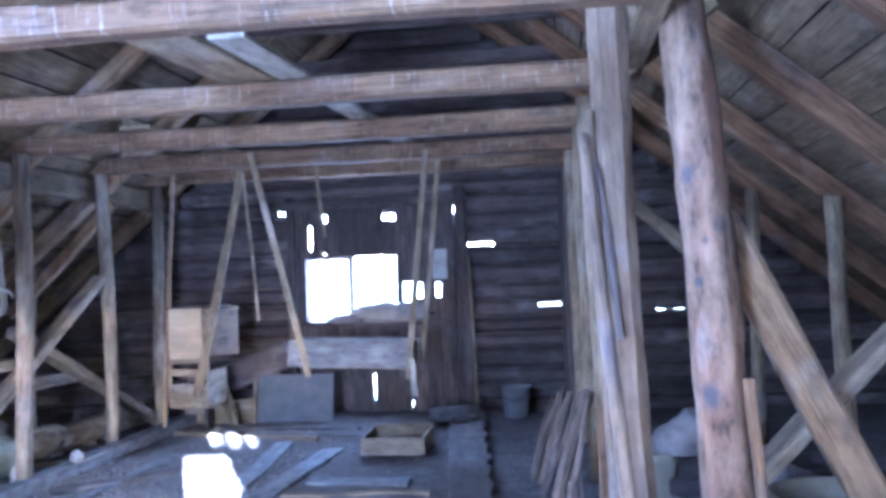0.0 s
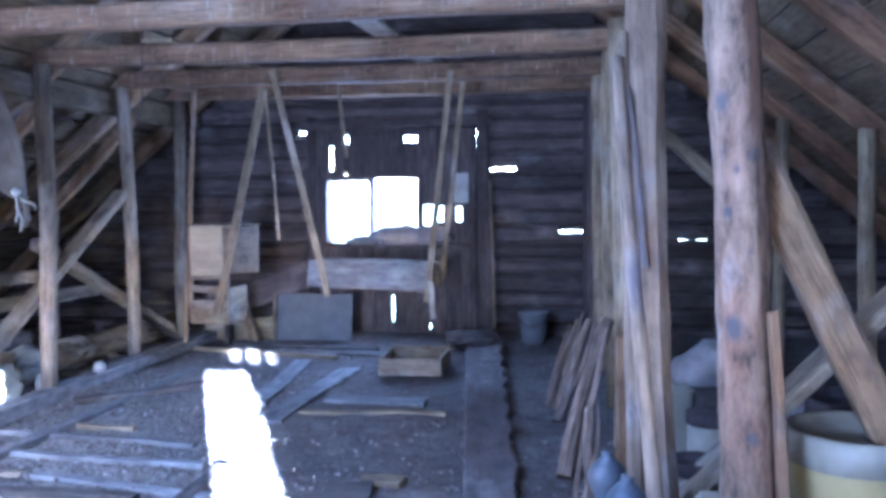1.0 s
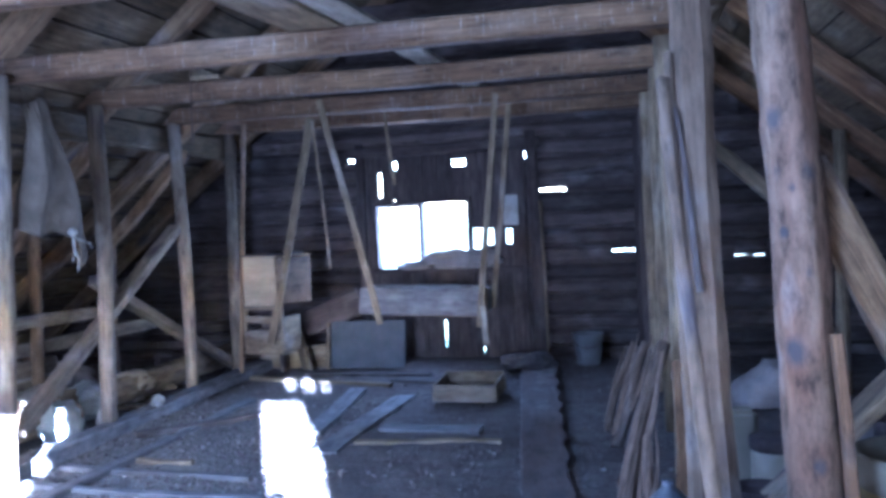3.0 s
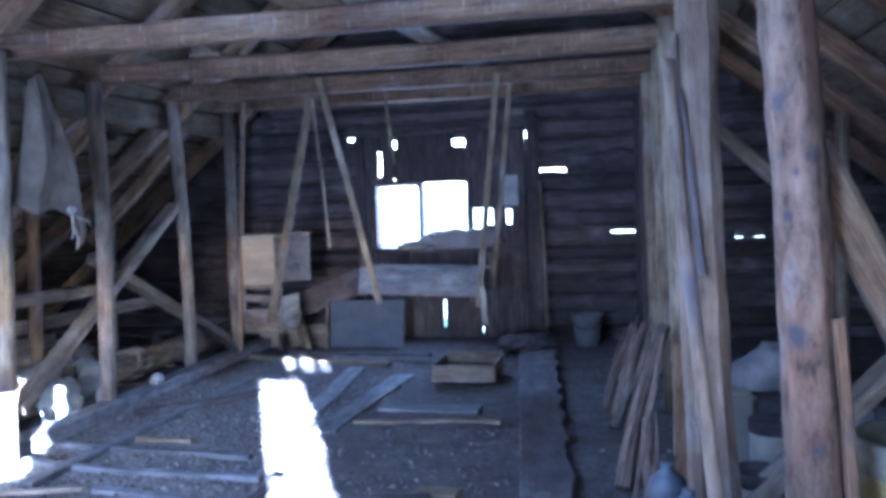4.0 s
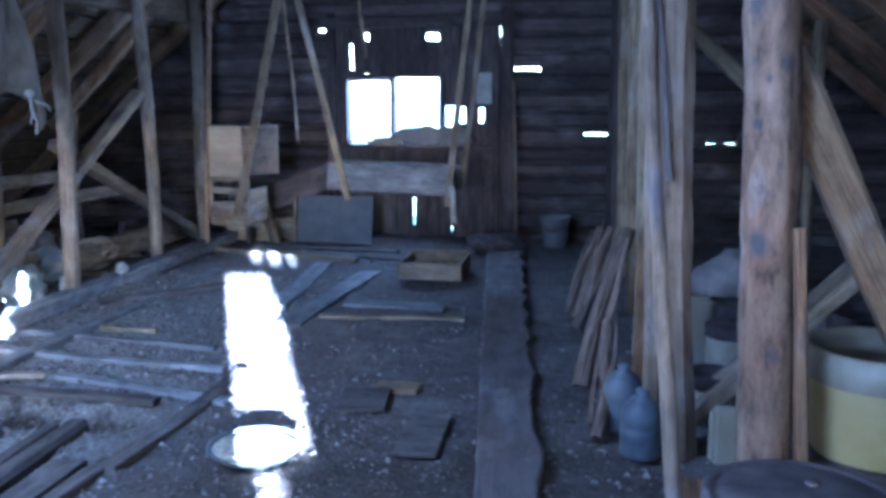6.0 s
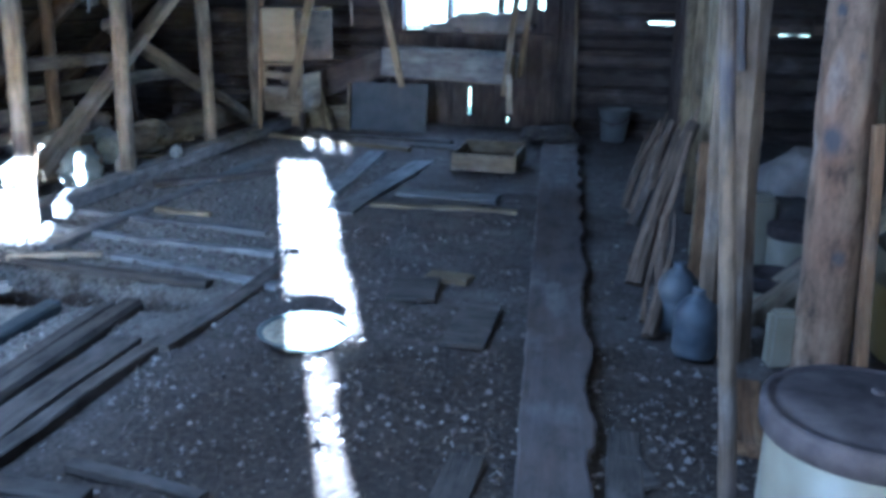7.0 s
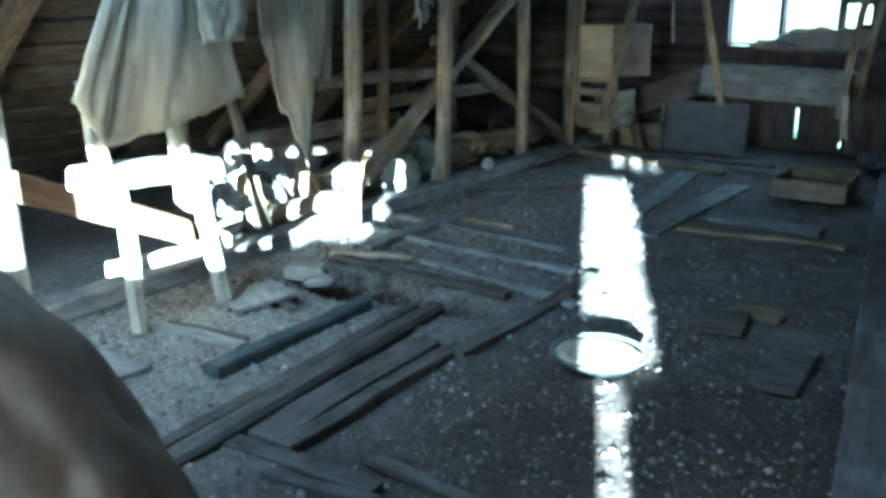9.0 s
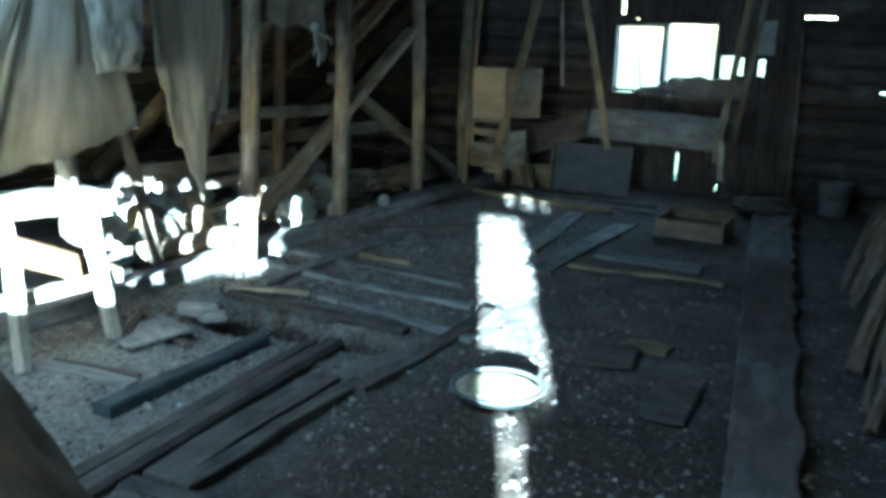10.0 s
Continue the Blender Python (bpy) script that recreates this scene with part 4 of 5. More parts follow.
lying("floor_timber", (-3.57, 4.30), (-3.10, 4.52), 0.045, 0.03, WOOD_TAN, "pale split lath by the hole in the floor", "stick", "sticks", lift=0.03)
lying("floor_timber", (-3.54, 4.60), (-3.46, 7.60), 0.10, 0.045, WOOD_DUSTY, "long joist showing through the chaff", "joist", "floor joists")
lying("floor_timber", (-3.58, 2.92), (-2.98, 2.98), 0.10, 0.03, WOOD_DUSTY, "dusty board under the trestle foot", "board", "floor boards")
# Thin dark bar along the edge of the dusty board.
lying("floor_timber", (-3.52, 3.00), (-3.02, 3.06), 0.025, 0.03, WOOD_DARK, "thin dark strip beside the dusty board", "stick", "sticks")
lying("floor_timber", (-3.90, 2.52), (-3.10, 2.45), 0.20, 0.03, WOOD_DUSTY, "broad dusty board sunk in straw dust", "board", "floor boards")
lying("floor_timber", (-3.30, 2.28), (-2.72, 2.14), 0.10, 0.03, WOOD_FLOOR, "broken board end in the chaff", "board", "floor boards")
lying("floor_timber", (-3.95, 5.05), (-2.15, 4.86), 0.075, 0.035, WOOD_DUSTY, "floor joist showing through the dung", "joist", "floor joists")
lying("floor_timber", (-3.9, 5.45), (-2.4, 5.28), 0.07, 0.035, WOOD_DUSTY, "floor joist showing through the dung", "joist", "floor joists")
lying("floor_timber", (-3.05, 4.6), (-1.9, 4.36), 0.09, 0.025, WOOD_DUSTY, "thin board half buried in dust", "board")
lying("floor_timber", (-3.42, 5.62), (-2.95, 5.55), 0.05, 0.04, WOOD_GREY, "short grey stick on the floor", "stick", "sticks")
lying("floor_timber", (-3.85, 6.3), (-3.0, 7.1), 0.10, 0.05, WOOD_FLOOR, "board half buried in dung", "board")
lying("floor_board", (-2.42, 6.38), (-2.57, 8.10), 0.17, 0.04, WOOD_DUSTY, "grey board lying loose on the floor")
lying("floor_board", (-2.13, 5.85), (-2.03, 7.80), 0.20, 0.04, WOOD_DUSTY, "long grey board lying loose on the floor")
lying("floor_board", (-1.90, 6.60), (-1.12, 6.58), 0.20, 0.035, WOOD_DUSTY, "broad grey board lying loose on the floor")
lying("floor_board", (-1.98, 6.14), (-0.92, 6.24), 0.06, 0.04, WOOD_GREY, "thin pale lath lying on the floor")
lying("floor_board", (-3.95, 8.72), (-2.30, 8.28), 0.08, 0.05, WOOD_GREY, "grey batten lying before the far wall")
lying("floor_board", (-3.6, 8.98), (-2.0, 8.75), 0.12, 0.06, WOOD_FLOOR, "grey plank lying before the far wall")
lying("floor_board", (-2.35, 8.62), (-1.70, 8.50), 0.22, 0.03, WOOD_FLOOR, "broken grey board before the far wall")
# Two narrow dark bars on the floor along the tilted slab.
lying("floor_board", (-3.76, 3.80), (-3.08, 3.43), 0.05, 0.04, WOOD_DARK, "narrow dark strip lying by the trestle", "stick", "sticks")
lying("floor_board", (-3.40, 3.30), (-3.70, 3.72), 0.05, 0.04, WOOD_DARK, "narrow dark strip lying by the trestle", "stick", "sticks")


lying("floor_board", (-0.52, 2.15), (-0.54, 2.88), 0.13, 0.03, WOOD_FLOOR, "short board half sunk in dung beside the walk board")
lying("floor_board", (0.05, 2.30), (-0.02, 3.20), 0.12, 0.03, WOOD_FLOOR, "dark board sunk in feathers beside the walk board")
lying("floor_board", (0.42, 3.18), (0.44, 3.72), 0.13, 0.06, WOOD_RED, "short reddish plank lying by the posts")


def tile(name, x, y, w, d, turn, mat, label, h=0.018):
    ob = new(name, block(w, d, h, mat, 0.006))
    ob.matrix_world = pose(x, y, floor_height(x, y) + 0.006, 1, -1, turn)
    return tagged(ob, label, "board", "floor slabs")


tile("floor_slab", -0.775, 4.08, 0.21, 0.52, 1, WOOD_FLOOR, "small dusty board lying flat on the dung")
tile("floor_slab", -1.18, 4.47, 0.26, 0.34, 8, WOOD_FLOOR, "small broken board lying on the dung")
tile("floor_slab", -1.05, 4.72, 0.26, 0.14, -8, WOOD_GREY, "small broken board lying on the dung", 0.03)
tile("floor_slab", 0.02, 2.92, 0.15, 0.20, 25, WOOD_FLOOR, "flat grey chip of board in the dust", 0.015)
ob = new("bent_slab", block(0.46, 0.34, 0.018, WOOD_DUSTY, 0.005))
ob.matrix_world = pose(-3.42, 3.50, 0.01, 7, -6, -28)
tagged(ob, "dusty fibreboard slab lying tilted in the chaff", "board", "floor slabs")
ob = new("stone_block", block(0.24, 0.13, 0.09, STONE, 0.015))
ob.matrix_world = pose(-3.46, 3.95, -0.02, 0, 2, 24)
tagged(ob, "pale limestone block on the floor", "stone")
ob = new("stone_block", block(0.16, 0.10, 0.05, STONE, 0.015))
ob.matrix_world = pose(-3.28, 3.86, 0.0, 0, -3, 40)
tagged(ob, "small pale stone on the floor", "stone")


def dish():
    t = thing("feed_basin", (-1.48, 3.70, 0.0), "chipped grey enamel basin full of feed standing on the floor", "basin")
    me = turned([(0.150, 0.0), (0.160, 0.003), (0.186, 0.028), (0.202, 0.050), (0.216, 0.053), (0.219, 0.058), (0.210, 0.061), (0.196, 0.054), (0.174, 0.032), (0.150, 0.014), (0.09, 0.011), (0.02, 0.012)], 44, ENAMEL, 0.006)
    placed("bowl", me, t, Matrix.Translation((-1.48, 3.70, 0.0)))
    placed("feed", turned([(0.180, 0.040), (0.193, 0.051), (0.15, 0.056), (0.08, 0.055), (0.01, 0.058)], 40, FEED, 0.01), t, Matrix.Translation((-1.48, 3.70, 0.0)))


dish()


def crate():
    t = thing("wooden_crate", (-1.42, 7.85, 0.0), "low open crate of grey boards standing on the floor", "crate")
    z = 0.09
    bar("front_board", (-1.69, 7.48, z), (-1.15, 7.48, z), 0.02, 0.15, WOOD_TAN, t, seg=3, jit=0.002)
    bar("back_board", (-1.69, 8.05, z + 0.01), (-1.15, 8.05, z + 0.01), 0.02, 0.17, WOOD_GREY, t, seg=3, jit=0.002)
    bar("side_board", (-1.69, 7.48, z), (-1.69, 8.05, z), 0.02, 0.15, WOOD_GREY, t, seg=3, jit=0.002)
    bar("side_board", (-1.15, 7.48, z), (-1.15, 8.05, z), 0.02, 0.15, WOOD_GREY, t, seg=3, jit=0.002)
    bar("bottom_board", (-1.69, 7.77, 0.02), (-1.15, 7.77, 0.02), 0.55, 0.015, WOOD_DARK, t, seg=2, jit=0.001)


crate()


def bucket():
    t = thing("metal_bucket", (-0.44, 9.45, 0.0), "dull zinc bucket standing by the log wall", "bucket")
    placed("body", turned([(0.115, 0.0), (0.12, 0.01), (0.165, 0.32), (0.172, 0.325), (0.168, 0.332), (0.158, 0.32), (0.112, 0.02), (0.02, 0.018)], 28, ZINC), t, Matrix.Translation((-0.44, 9.45, 0.0)))
    pts = [Vector((-0.44 + 0.168 * math.cos(a), 9.45 - 0.168 * math.sin(a) * 0.35 - 0.12 * math.sin(a), 0.31 - 0.12 * math.sin(a))) for a in [math.pi * i / 8 for i in range(9)]]
    placed("handle", tube_mesh(pts, 0.005, IRON), t, Matrix())


bucket()


# ---- trestle, sacks and clutter by the row of posts ----
def trestle():
    t = thing("trestle_stand", (-3.75, 3.1, 0.0), "rough whitewashed wooden trestle stand with a thick seat plank", "trestle")
    W = WOOD_PALE
    L = WOOD_PALE
    bar("seat_plank", (-3.72, 2.74, 0.76), (-3.72, 3.50, 0.71), 0.25, 0.11, W, t, seg=5, jit=0.006)
    for p, q in (((-3.52, 2.83, 0.0), (-3.62, 2.86, 0.72)), ((-3.54, 3.38, 0.0), (-3.63, 3.34, 0.72)), ((-3.76, 3.01, 0.0), (-3.80, 2.98, 0.72)), ((-3.75, 3.54, 0.0), (-3.80, 3.44, 0.72))):
        bar("leg", p, q, 0.066 if p[0] > -3.7 else 0.045, 0.066 if p[0] > -3.7 else 0.045, L, t, up=(0, 1, 0), sides=0, seg=4, jit=0.006)
    bar("stretcher", (-3.60, 2.74, 0.33), (-3.60, 3.50, 0.30), 0.05, 0.07, W, t, seg=3, jit=0.004)
    bar("upright", (-3.70, 2.84, 0.78), (-3.74, 2.82, 1.22), 0.06, 0.08, W, t, up=(0, 1, 0), seg=3, jit=0.004)
    bar("upright", (-3.82, 3.40, 0.75), (-3.88, 3.30, 1.20), 0.05, 0.05, W, t, up=(0, 1, 0), sides=8, seg=3, jit=0.004)


trestle()


def drape(name, top, bottom, label, mat, fold=0.05, folds=5, thick=0.012, nu=48, nv=30, sag=0.05, seed=1, category="cloth", frayed=0.02):
    """Hanging cloth between a top edge and a lower edge, each a list of points, with folds and thickness."""
    def on(line, u):
        f = u * (len(line) - 1)
        i = min(int(f), len(line) - 2)
        return Vector(line[i]).lerp(Vector(line[i + 1]), f - i)
    verts, faces = [], []
    for side in (0, 1):
        for j in range(nv + 1):
            v = j / nv
            for i in range(nu + 1):
                u = i / nu
                p = on(top, u).lerp(on(bottom, u), v)
                wave = math.sin(u * folds * 2 * math.pi + 0.8 * math.sin(v * 3 + seed)) * fold * (0.35 + 0.65 * v)
                wave += 0.5 * fold * noise.noise((u * 5, v * 5, seed)) + sag * math.sin(math.pi * v) * (0.5 + 0.5 * noise.noise((u * 2, v * 2, seed + 9)))
                edge = on(top, 1.0) - on(top, 0.0)
                nrm = Vector((-edge.y, edge.x, 0)).normalized() if edge.xy.length > 0.02 else Vector((1, 0, 0))
                if nrm.x < 0:
                    nrm = -nrm
                wave += 0.011 * noise.noise((u * 9, v * 4, seed + 3)) + 0.008 * noise.noise((u * 21, v * 9, seed + 5))
                ragged = frayed * v ** 4 * (noise.noise((u * 13, seed, 2)) + 0.6 * noise.noise((u * 31, seed, 6)))
                p = p + nrm * (wave + side * -thick) + Vector((0, 0, ragged))
                verts.append(p)
    n = (nu + 1) * (nv + 1)
    for j in range(nv):
        for i in range(nu):
            a = j * (nu + 1) + i
            faces.append((a, a + 1, a + nu + 2, a + nu + 1))
            faces.append((n + a, n + a + nu + 1, n + a + nu + 2, n + a + 1))
    rim = [i for i in range(nu + 1)] + [j * (nu + 1) + nu for j in range(1, nv + 1)] + [nv * (nu + 1) + i for i in range(nu - 1, -1, -1)] + [j * (nu + 1) for j in range(nv - 1, 0, -1)]
    for a, b in zip(rim, rim[1:] + rim[:1]):
        faces.append((a, n + a, n + b, b))
    base = Vector(bottom[len(bottom) // 2])
    t = thing(name, base, label, category)
    placed("cloth_body", mesh_of(name, [v - base for v in verts], faces, mat, smooth=True), t, Matrix.Translation(base))
    for k in (0, -1):
        p = Vector(top[k])
        placed("cord", tube_mesh([p + Vector((0.02, 0, -0.03)), p + Vector((-0.05, 0.01, 0.12)), Vector((p.x - 0.12, p.y, 2.60))], 0.006, BURLAP), t, Matrix())
    return t


drape("hanging_sack", [(-3.80, 3.36, 2.35), (-3.80, 3.42, 2.36), (-3.82, 3.52, 2.35)], [(-3.62, 2.68, 1.14), (-3.62, 2.82, 0.90), (-3.64, 3.25, 0.96), (-3.70, 3.80, 1.05)],
      "large pale grey canvas sack hung over the trestle", CANVAS, 0.012, 2, sag=0.07, seed=2, category="sack")
drape("hanging_sack", [(-3.90, 4.06, 2.3), (-3.92, 4.4, 2.32), (-3.94, 4.78, 2.3)], [(-3.88, 4.12, 1.34), (-3.87, 4.24, 0.98), (-3.86, 4.44, 0.58), (-3.89, 4.56, 0.96), (-3.93, 4.74, 1.28)],
      "torn grey cloth hanging in a point from the wall plate", CANVAS, 0.010, 2, sag=0.03, seed=5, category="cloth", frayed=0.10)
drape("hanging_sack", [(-4.00, 4.5, 2.3), (-4.02, 4.75, 2.3), (-4.04, 5.0, 2.3)], [(-3.97, 4.46, 1.02), (-3.96, 4.58, 0.88), (-3.98, 4.72, 1.00), (-4.02, 4.90, 1.10)],
      "darker rag hanging behind the torn cloth", RAG, 0.012, 2, sag=0.02, seed=8, category="cloth", frayed=0.12)


def lumpy(name, at, size, label, category, mat, seed=1, tall=1.0, pinch=0.0, sub=4, lump=0.16, group=""):
    """A soft heap or bag, pinched towards its top, with crumples."""
    bm = bmesh.new()
    bmesh.ops.create_icosphere(bm, subdivisions=sub, radius=1.0)
    for v in bm.verts:
        c = v.co.copy()
        crease = abs(noise.noise(c * 2.6 + Vector((seed, seed, 0)))) + 0.6 * abs(noise.noise(c * 6.5 + Vector((0, seed, seed))))
        g = 1 - lump * (1.3 * crease - 0.5) + lump * noise.noise(c * 1.6 + Vector((seed, 0, 0))) + lump * 0.7 * noise.noise(c * 4.0 + Vector((0, seed, 0))) + lump * 0.35 * noise.noise(c * 10 + Vector((0, 0, seed)))
        u = (c.z + 1) / 2
        s = 1 - pinch * u
        v.co = Vector((c.x * g * s * size[0], c.y * g * s * size[1], max(-0.92, c.z * g * tall) * size[2] + size[2] * 0.92))
    me = bpy.data.meshes.new(name)
    bm.to_mesh(me)
    bm.free()
    me.materials.append(mat)
    me.polygons.foreach_set("use_smooth", [True] * len(me.polygons))
    ob = new(name, me)
    ob.location = at
    return tagged(ob, label, category, group)


def hung_bag(name, at, r, h, label, mat, seed, full=1.12):
    """A bag hung up by its gathered neck."""
    rows, sides, verts, faces = 40, 64, [], []
    for i in range(rows + 1):
        u = i / rows
        rad = r * (0.10 + 0.90 * (math.sin(min(1.0, u * full) * math.pi * 0.5)) ** 1.1) * (1 if u < 0.93 else 0.9)
        for k in range(sides):
            a = 2 * math.pi * k / sides
            g = 1 + 0.13 * math.sin(5 * a + seed + u * 2) * (1 - 0.4 * u) + 0.16 * noise.noise((math.cos(a) * 2, math.sin(a) * 2, u * 4 + seed))
            crease = abs(noise.noise((math.cos(a) * 3.2, math.sin(a) * 3.2, u * 5 + seed))) + 0.6 * abs(noise.noise((math.cos(a) * 8, math.sin(a) * 8, u * 11 + seed)))
            g += 0.12 - 0.34 * crease * min(1.0, u * 2)
            drop = 0.10 * math.sin(a * 2 + seed) * u * u * (0.25 if full > 1.5 else 1.0)
            verts.append((rad * g * math.cos(a) * 0.55, rad * g * math.sin(a), -h * u - h * drop))
    for i in range(rows):
        for k in range(sides):
            k2 = (k + 1) % sides
            faces.append((i * sides + k, (i + 1) * sides + k, (i + 1) * sides + k2, i * sides + k2))
    faces.append(tuple(range(sides)))
    faces.append(tuple(rows * sides + k for k in range(sides - 1, -1, -1)))
    t = thing(name, at, label, "bag")
    placed("bag_body", mesh_of("bag_body", verts, faces, mat, smooth=True), t, Matrix.Translation(at))
    bar("string", at, (at[0], at[1], at[2] + 0.28), 0.008, 0.008, BURLAP, t, up=(1, 0, 0), sides=6, seg=2, jit=0.001)
    return t


drape("hanging_bag", [(-3.90, 5.30, 2.50), (-3.86, 5.42, 2.56), (-3.90, 5.53, 2.50)], [(-3.92, 5.10, 1.68), (-3.80, 5.22, 1.60), (-3.76, 5.40, 1.64), (-3.78, 5.58, 1.56), (-3.84, 5.78, 1.38), (-3.92, 5.90, 1.42)],
      "crumpled smoky plastic bag tied with string and hung from the beam", OLD_BAG, 0.028, 2, sag=0.12, seed=4, category="bag", frayed=0.03)
BAG_KNOT = Vector((-3.70, 5.44, 1.63))
tie = thing("string_tie", BAG_KNOT, "pale string knotted round the bag's hem with loose ends", "string")
placed("knot", turned([(0.008, -0.03), (0.030, -0.015), (0.034, 0.0), (0.026, 0.018), (0.008, 0.028)], 12, PRINTED, 0.2), tie, Matrix.Translation(BAG_KNOT))
for dy, dz in ((0.02, -0.20), (0.07, -0.27), (0.24, -0.12)):
    placed("string_end", tube_mesh([BAG_KNOT, BAG_KNOT + Vector((0, dy * 0.2, dz * 0.4)), BAG_KNOT + Vector((0, dy * 0.8, dz * 0.7)), BAG_KNOT + Vector((-0.02, dy, dz))], 0.008, PRINTED), tie, Matrix())
hung_bag("hanging_bag", (-3.74, 3.66, 2.30), 0.20, 0.93, "crumpled printed paper bag hung before the canvas sack", PRINTED, 4.0, full=1.9)

bar("post", (-4.00, 2.50, 0.0), (-4.03, 2.47, 2.4), 0.125, 0.125, WOOD_PALE, up=(0, 1, 0), sides=9, jit=0.008, label="slim round post lit by the sun", category="post", group="posts")
bar("loose_plank", (-4.20, 2.30, 0.86), (-4.14, 3.95, 0.10), 0.04, 0.15, WOOD_RED, jit=0.004, label="reddish plank leaning behind the trestle", category="plank", group="loose planks")
bar("stake", (-4.15, 4.07, 1.10), (-4.15, 4.33, 0.10), 0.08, 0.08, WOOD_TAN, up=(0, 1, 0), sides=8, jit=0.005, label="slanting stake between the sacks", category="stake")
bar("post", (-4.30, 3.80, 0.0), (-4.28, 3.78, 2.4), 0.13, 0.13, WOOD_TAN, up=(0, 1, 0), sides=10, jit=0.008, label="rough round post behind the trestle", category="post", group="posts")
bar("floor_log", (-4.36, 4.38, 0.12), (-4.33, 5.45, 0.10), 0.16, 0.16, WOOD_TAN, sides=12, jit=0.006, label="peeled pale log lying behind the sill beam", category="log")
bar("floor_log", (-4.75, 5.1, 0.12), (-4.6, 6.6, 0.12), 0.22, 0.22, WOOD_GREY, sides=12, jit=0.008, label="grey log lying behind the posts", category="log")
bar("floor_log", (-4.7, 6.4, 0.15), (-4.5, 9.4, 0.15), 0.28, 0.26, WOOD_GREY, sides=12, jit=0.010, label="thick grey log lying behind the posts", category="log")
for k, (x, y, sx, sz, mat, lab, cat) in enumerate(((-4.95, 4.9, 0.28, 0.13, RAG, "crumpled dusty sack under the eaves", "sack"),
                                                   (-4.85, 6.5, 0.28, 0.18, CANVAS, "bundled grey cloth under the eaves", "cloth bundle"),
                                                   (-5.3, 5.5, 0.40, 0.26, RAG, "heap of dusty rags", "rags"), (-5.2, 7.0, 0.42, 0.25, RAG, "heap of dusty rags", "rags"),
                                                   (-4.38, 6.12, 0.15, 0.16, FILM, "rounded cloudy plastic sack behind the sill beam", "plastic sack"),
                                                   (-4.62, 6.80, 0.20, 0.17, FILM, "crumpled cloudy plastic behind the posts", "plastic sheet"), (-4.66, 7.55, 0.20, 0.15, CANVAS, "bundled grey cloth behind the posts", "cloth bundle"),
                                                   (-4.60, 5.62, 0.17, 0.15, FILM, "crumpled cloudy plastic beside a log", "plastic sheet"), (-4.62, 8.35, 0.16, 0.12, RAG, "dusty rag heap behind the posts", "rags"),
                                                   (-4.20, 6.42, 0.05, 0.10, PAPER, "pale rag hanging on a nail of the post", "rags"),
                                                   (-4.85, 4.95, 0.20, 0.20, FILM, "crumpled sheet of cloudy plastic", "plastic sheet"),
                                                   (-4.02, 6.95, 0.05, 0.05, PAPER, "small crumpled paper ball on the sill beam", "paper"))):
    lumpy("crumpled_sack", (x, y, 0.09 if x > -4.05 else 0.0), (sx, sx * 1.2, sz), lab, cat, mat, seed=k * 3.1, lump=0.20, group="clutter under the eaves")


def ring_of(name, at, turn, r, tube, label, category, mat, part_of=(0.0, 1.0), flat=1.0):
    """A hoop or tyre, whole or cut open, lying or leaning."""
    n, sides, verts, faces = 40, 12, [], []
    a0, a1 = 2 * math.pi * part_of[0], 2 * math.pi * part_of[1]
    for i in range(n + 1):
        a = a0 + (a1 - a0) * i / n
        for k in range(sides):
            b = 2 * math.pi * k / sides
            q = r + tube * math.cos(b) * (1 + 0.06 * math.sin(9 * a))
            verts.append((q * math.cos(a), q * math.sin(a), tube * flat * math.sin(b)))
    for i in range(n):
        for k in range(sides):
            k2 = (k + 1) % sides
            faces.append((i * sides + k, (i + 1) * sides + k, (i + 1) * sides + k2, i * sides + k2))
    faces += [tuple(range(sides)), tuple(n * sides + k for k in range(sides - 1, -1, -1))]
    ob = new(name, mesh_of(name, verts, faces, mat, smooth=True))
    ob.matrix_world = pose(*at, *turn)
    return tagged(ob, label, category)


ring_of("rubber_hoop", (-4.58, 4.80, 0.16), (0, 62, 20), 0.20, 0.032, "dark rubber hoop leaning among the clutter", "hoop", RUBBER)
ring_of("bent_hoop", (-4.66, 4.72, 0.20), (0, 70, 35), 0.16, 0.03, "yellowed plastic hoop leaning on the dark one", "hoop", YELLOW_PLASTIC, (0.05, 0.70), 2.2)
for p, q, w, h, mat, lab in (((-4.30, 5.02, 0.05), (-4.52, 5.06, 0.40), 0.16, 0.03, WOOD_GREY, "grey board end leaning by the post"),
                             ((-4.16, 5.20, 0.03), (-4.24, 5.42, 0.46), 0.11, 0.03, WOOD_RED, "reddish board end leaning by the post"),
                             ((-4.35, 5.45, 0.05), (-4.60, 5.85, 0.22), 0.14, 0.03, WOOD_TAN, "tan board end lying askew"),
                             ((-4.62, 5.20, 0.25), (-4.55, 6.30, 0.30), 0.12, 0.03, WOOD_GREY, "grey board lying over the clutter"),
                             ((-4.55, 4.15, 0.02), (-4.50, 4.70, 0.06), 0.15, 0.03, WOOD_DUSTY, "dusty board end behind the sill beam"),
                             ((-4.42, 6.10, 0.05), (-4.58, 6.55, 0.32), 0.10, 0.03, WOOD_GREY, "grey board end leaning on a log")):
    bar("broken_board", p, q, w, h, mat, seg=4, jit=0.005, label=lab, category="board", group="broken boards")
rng = random.Random(44)
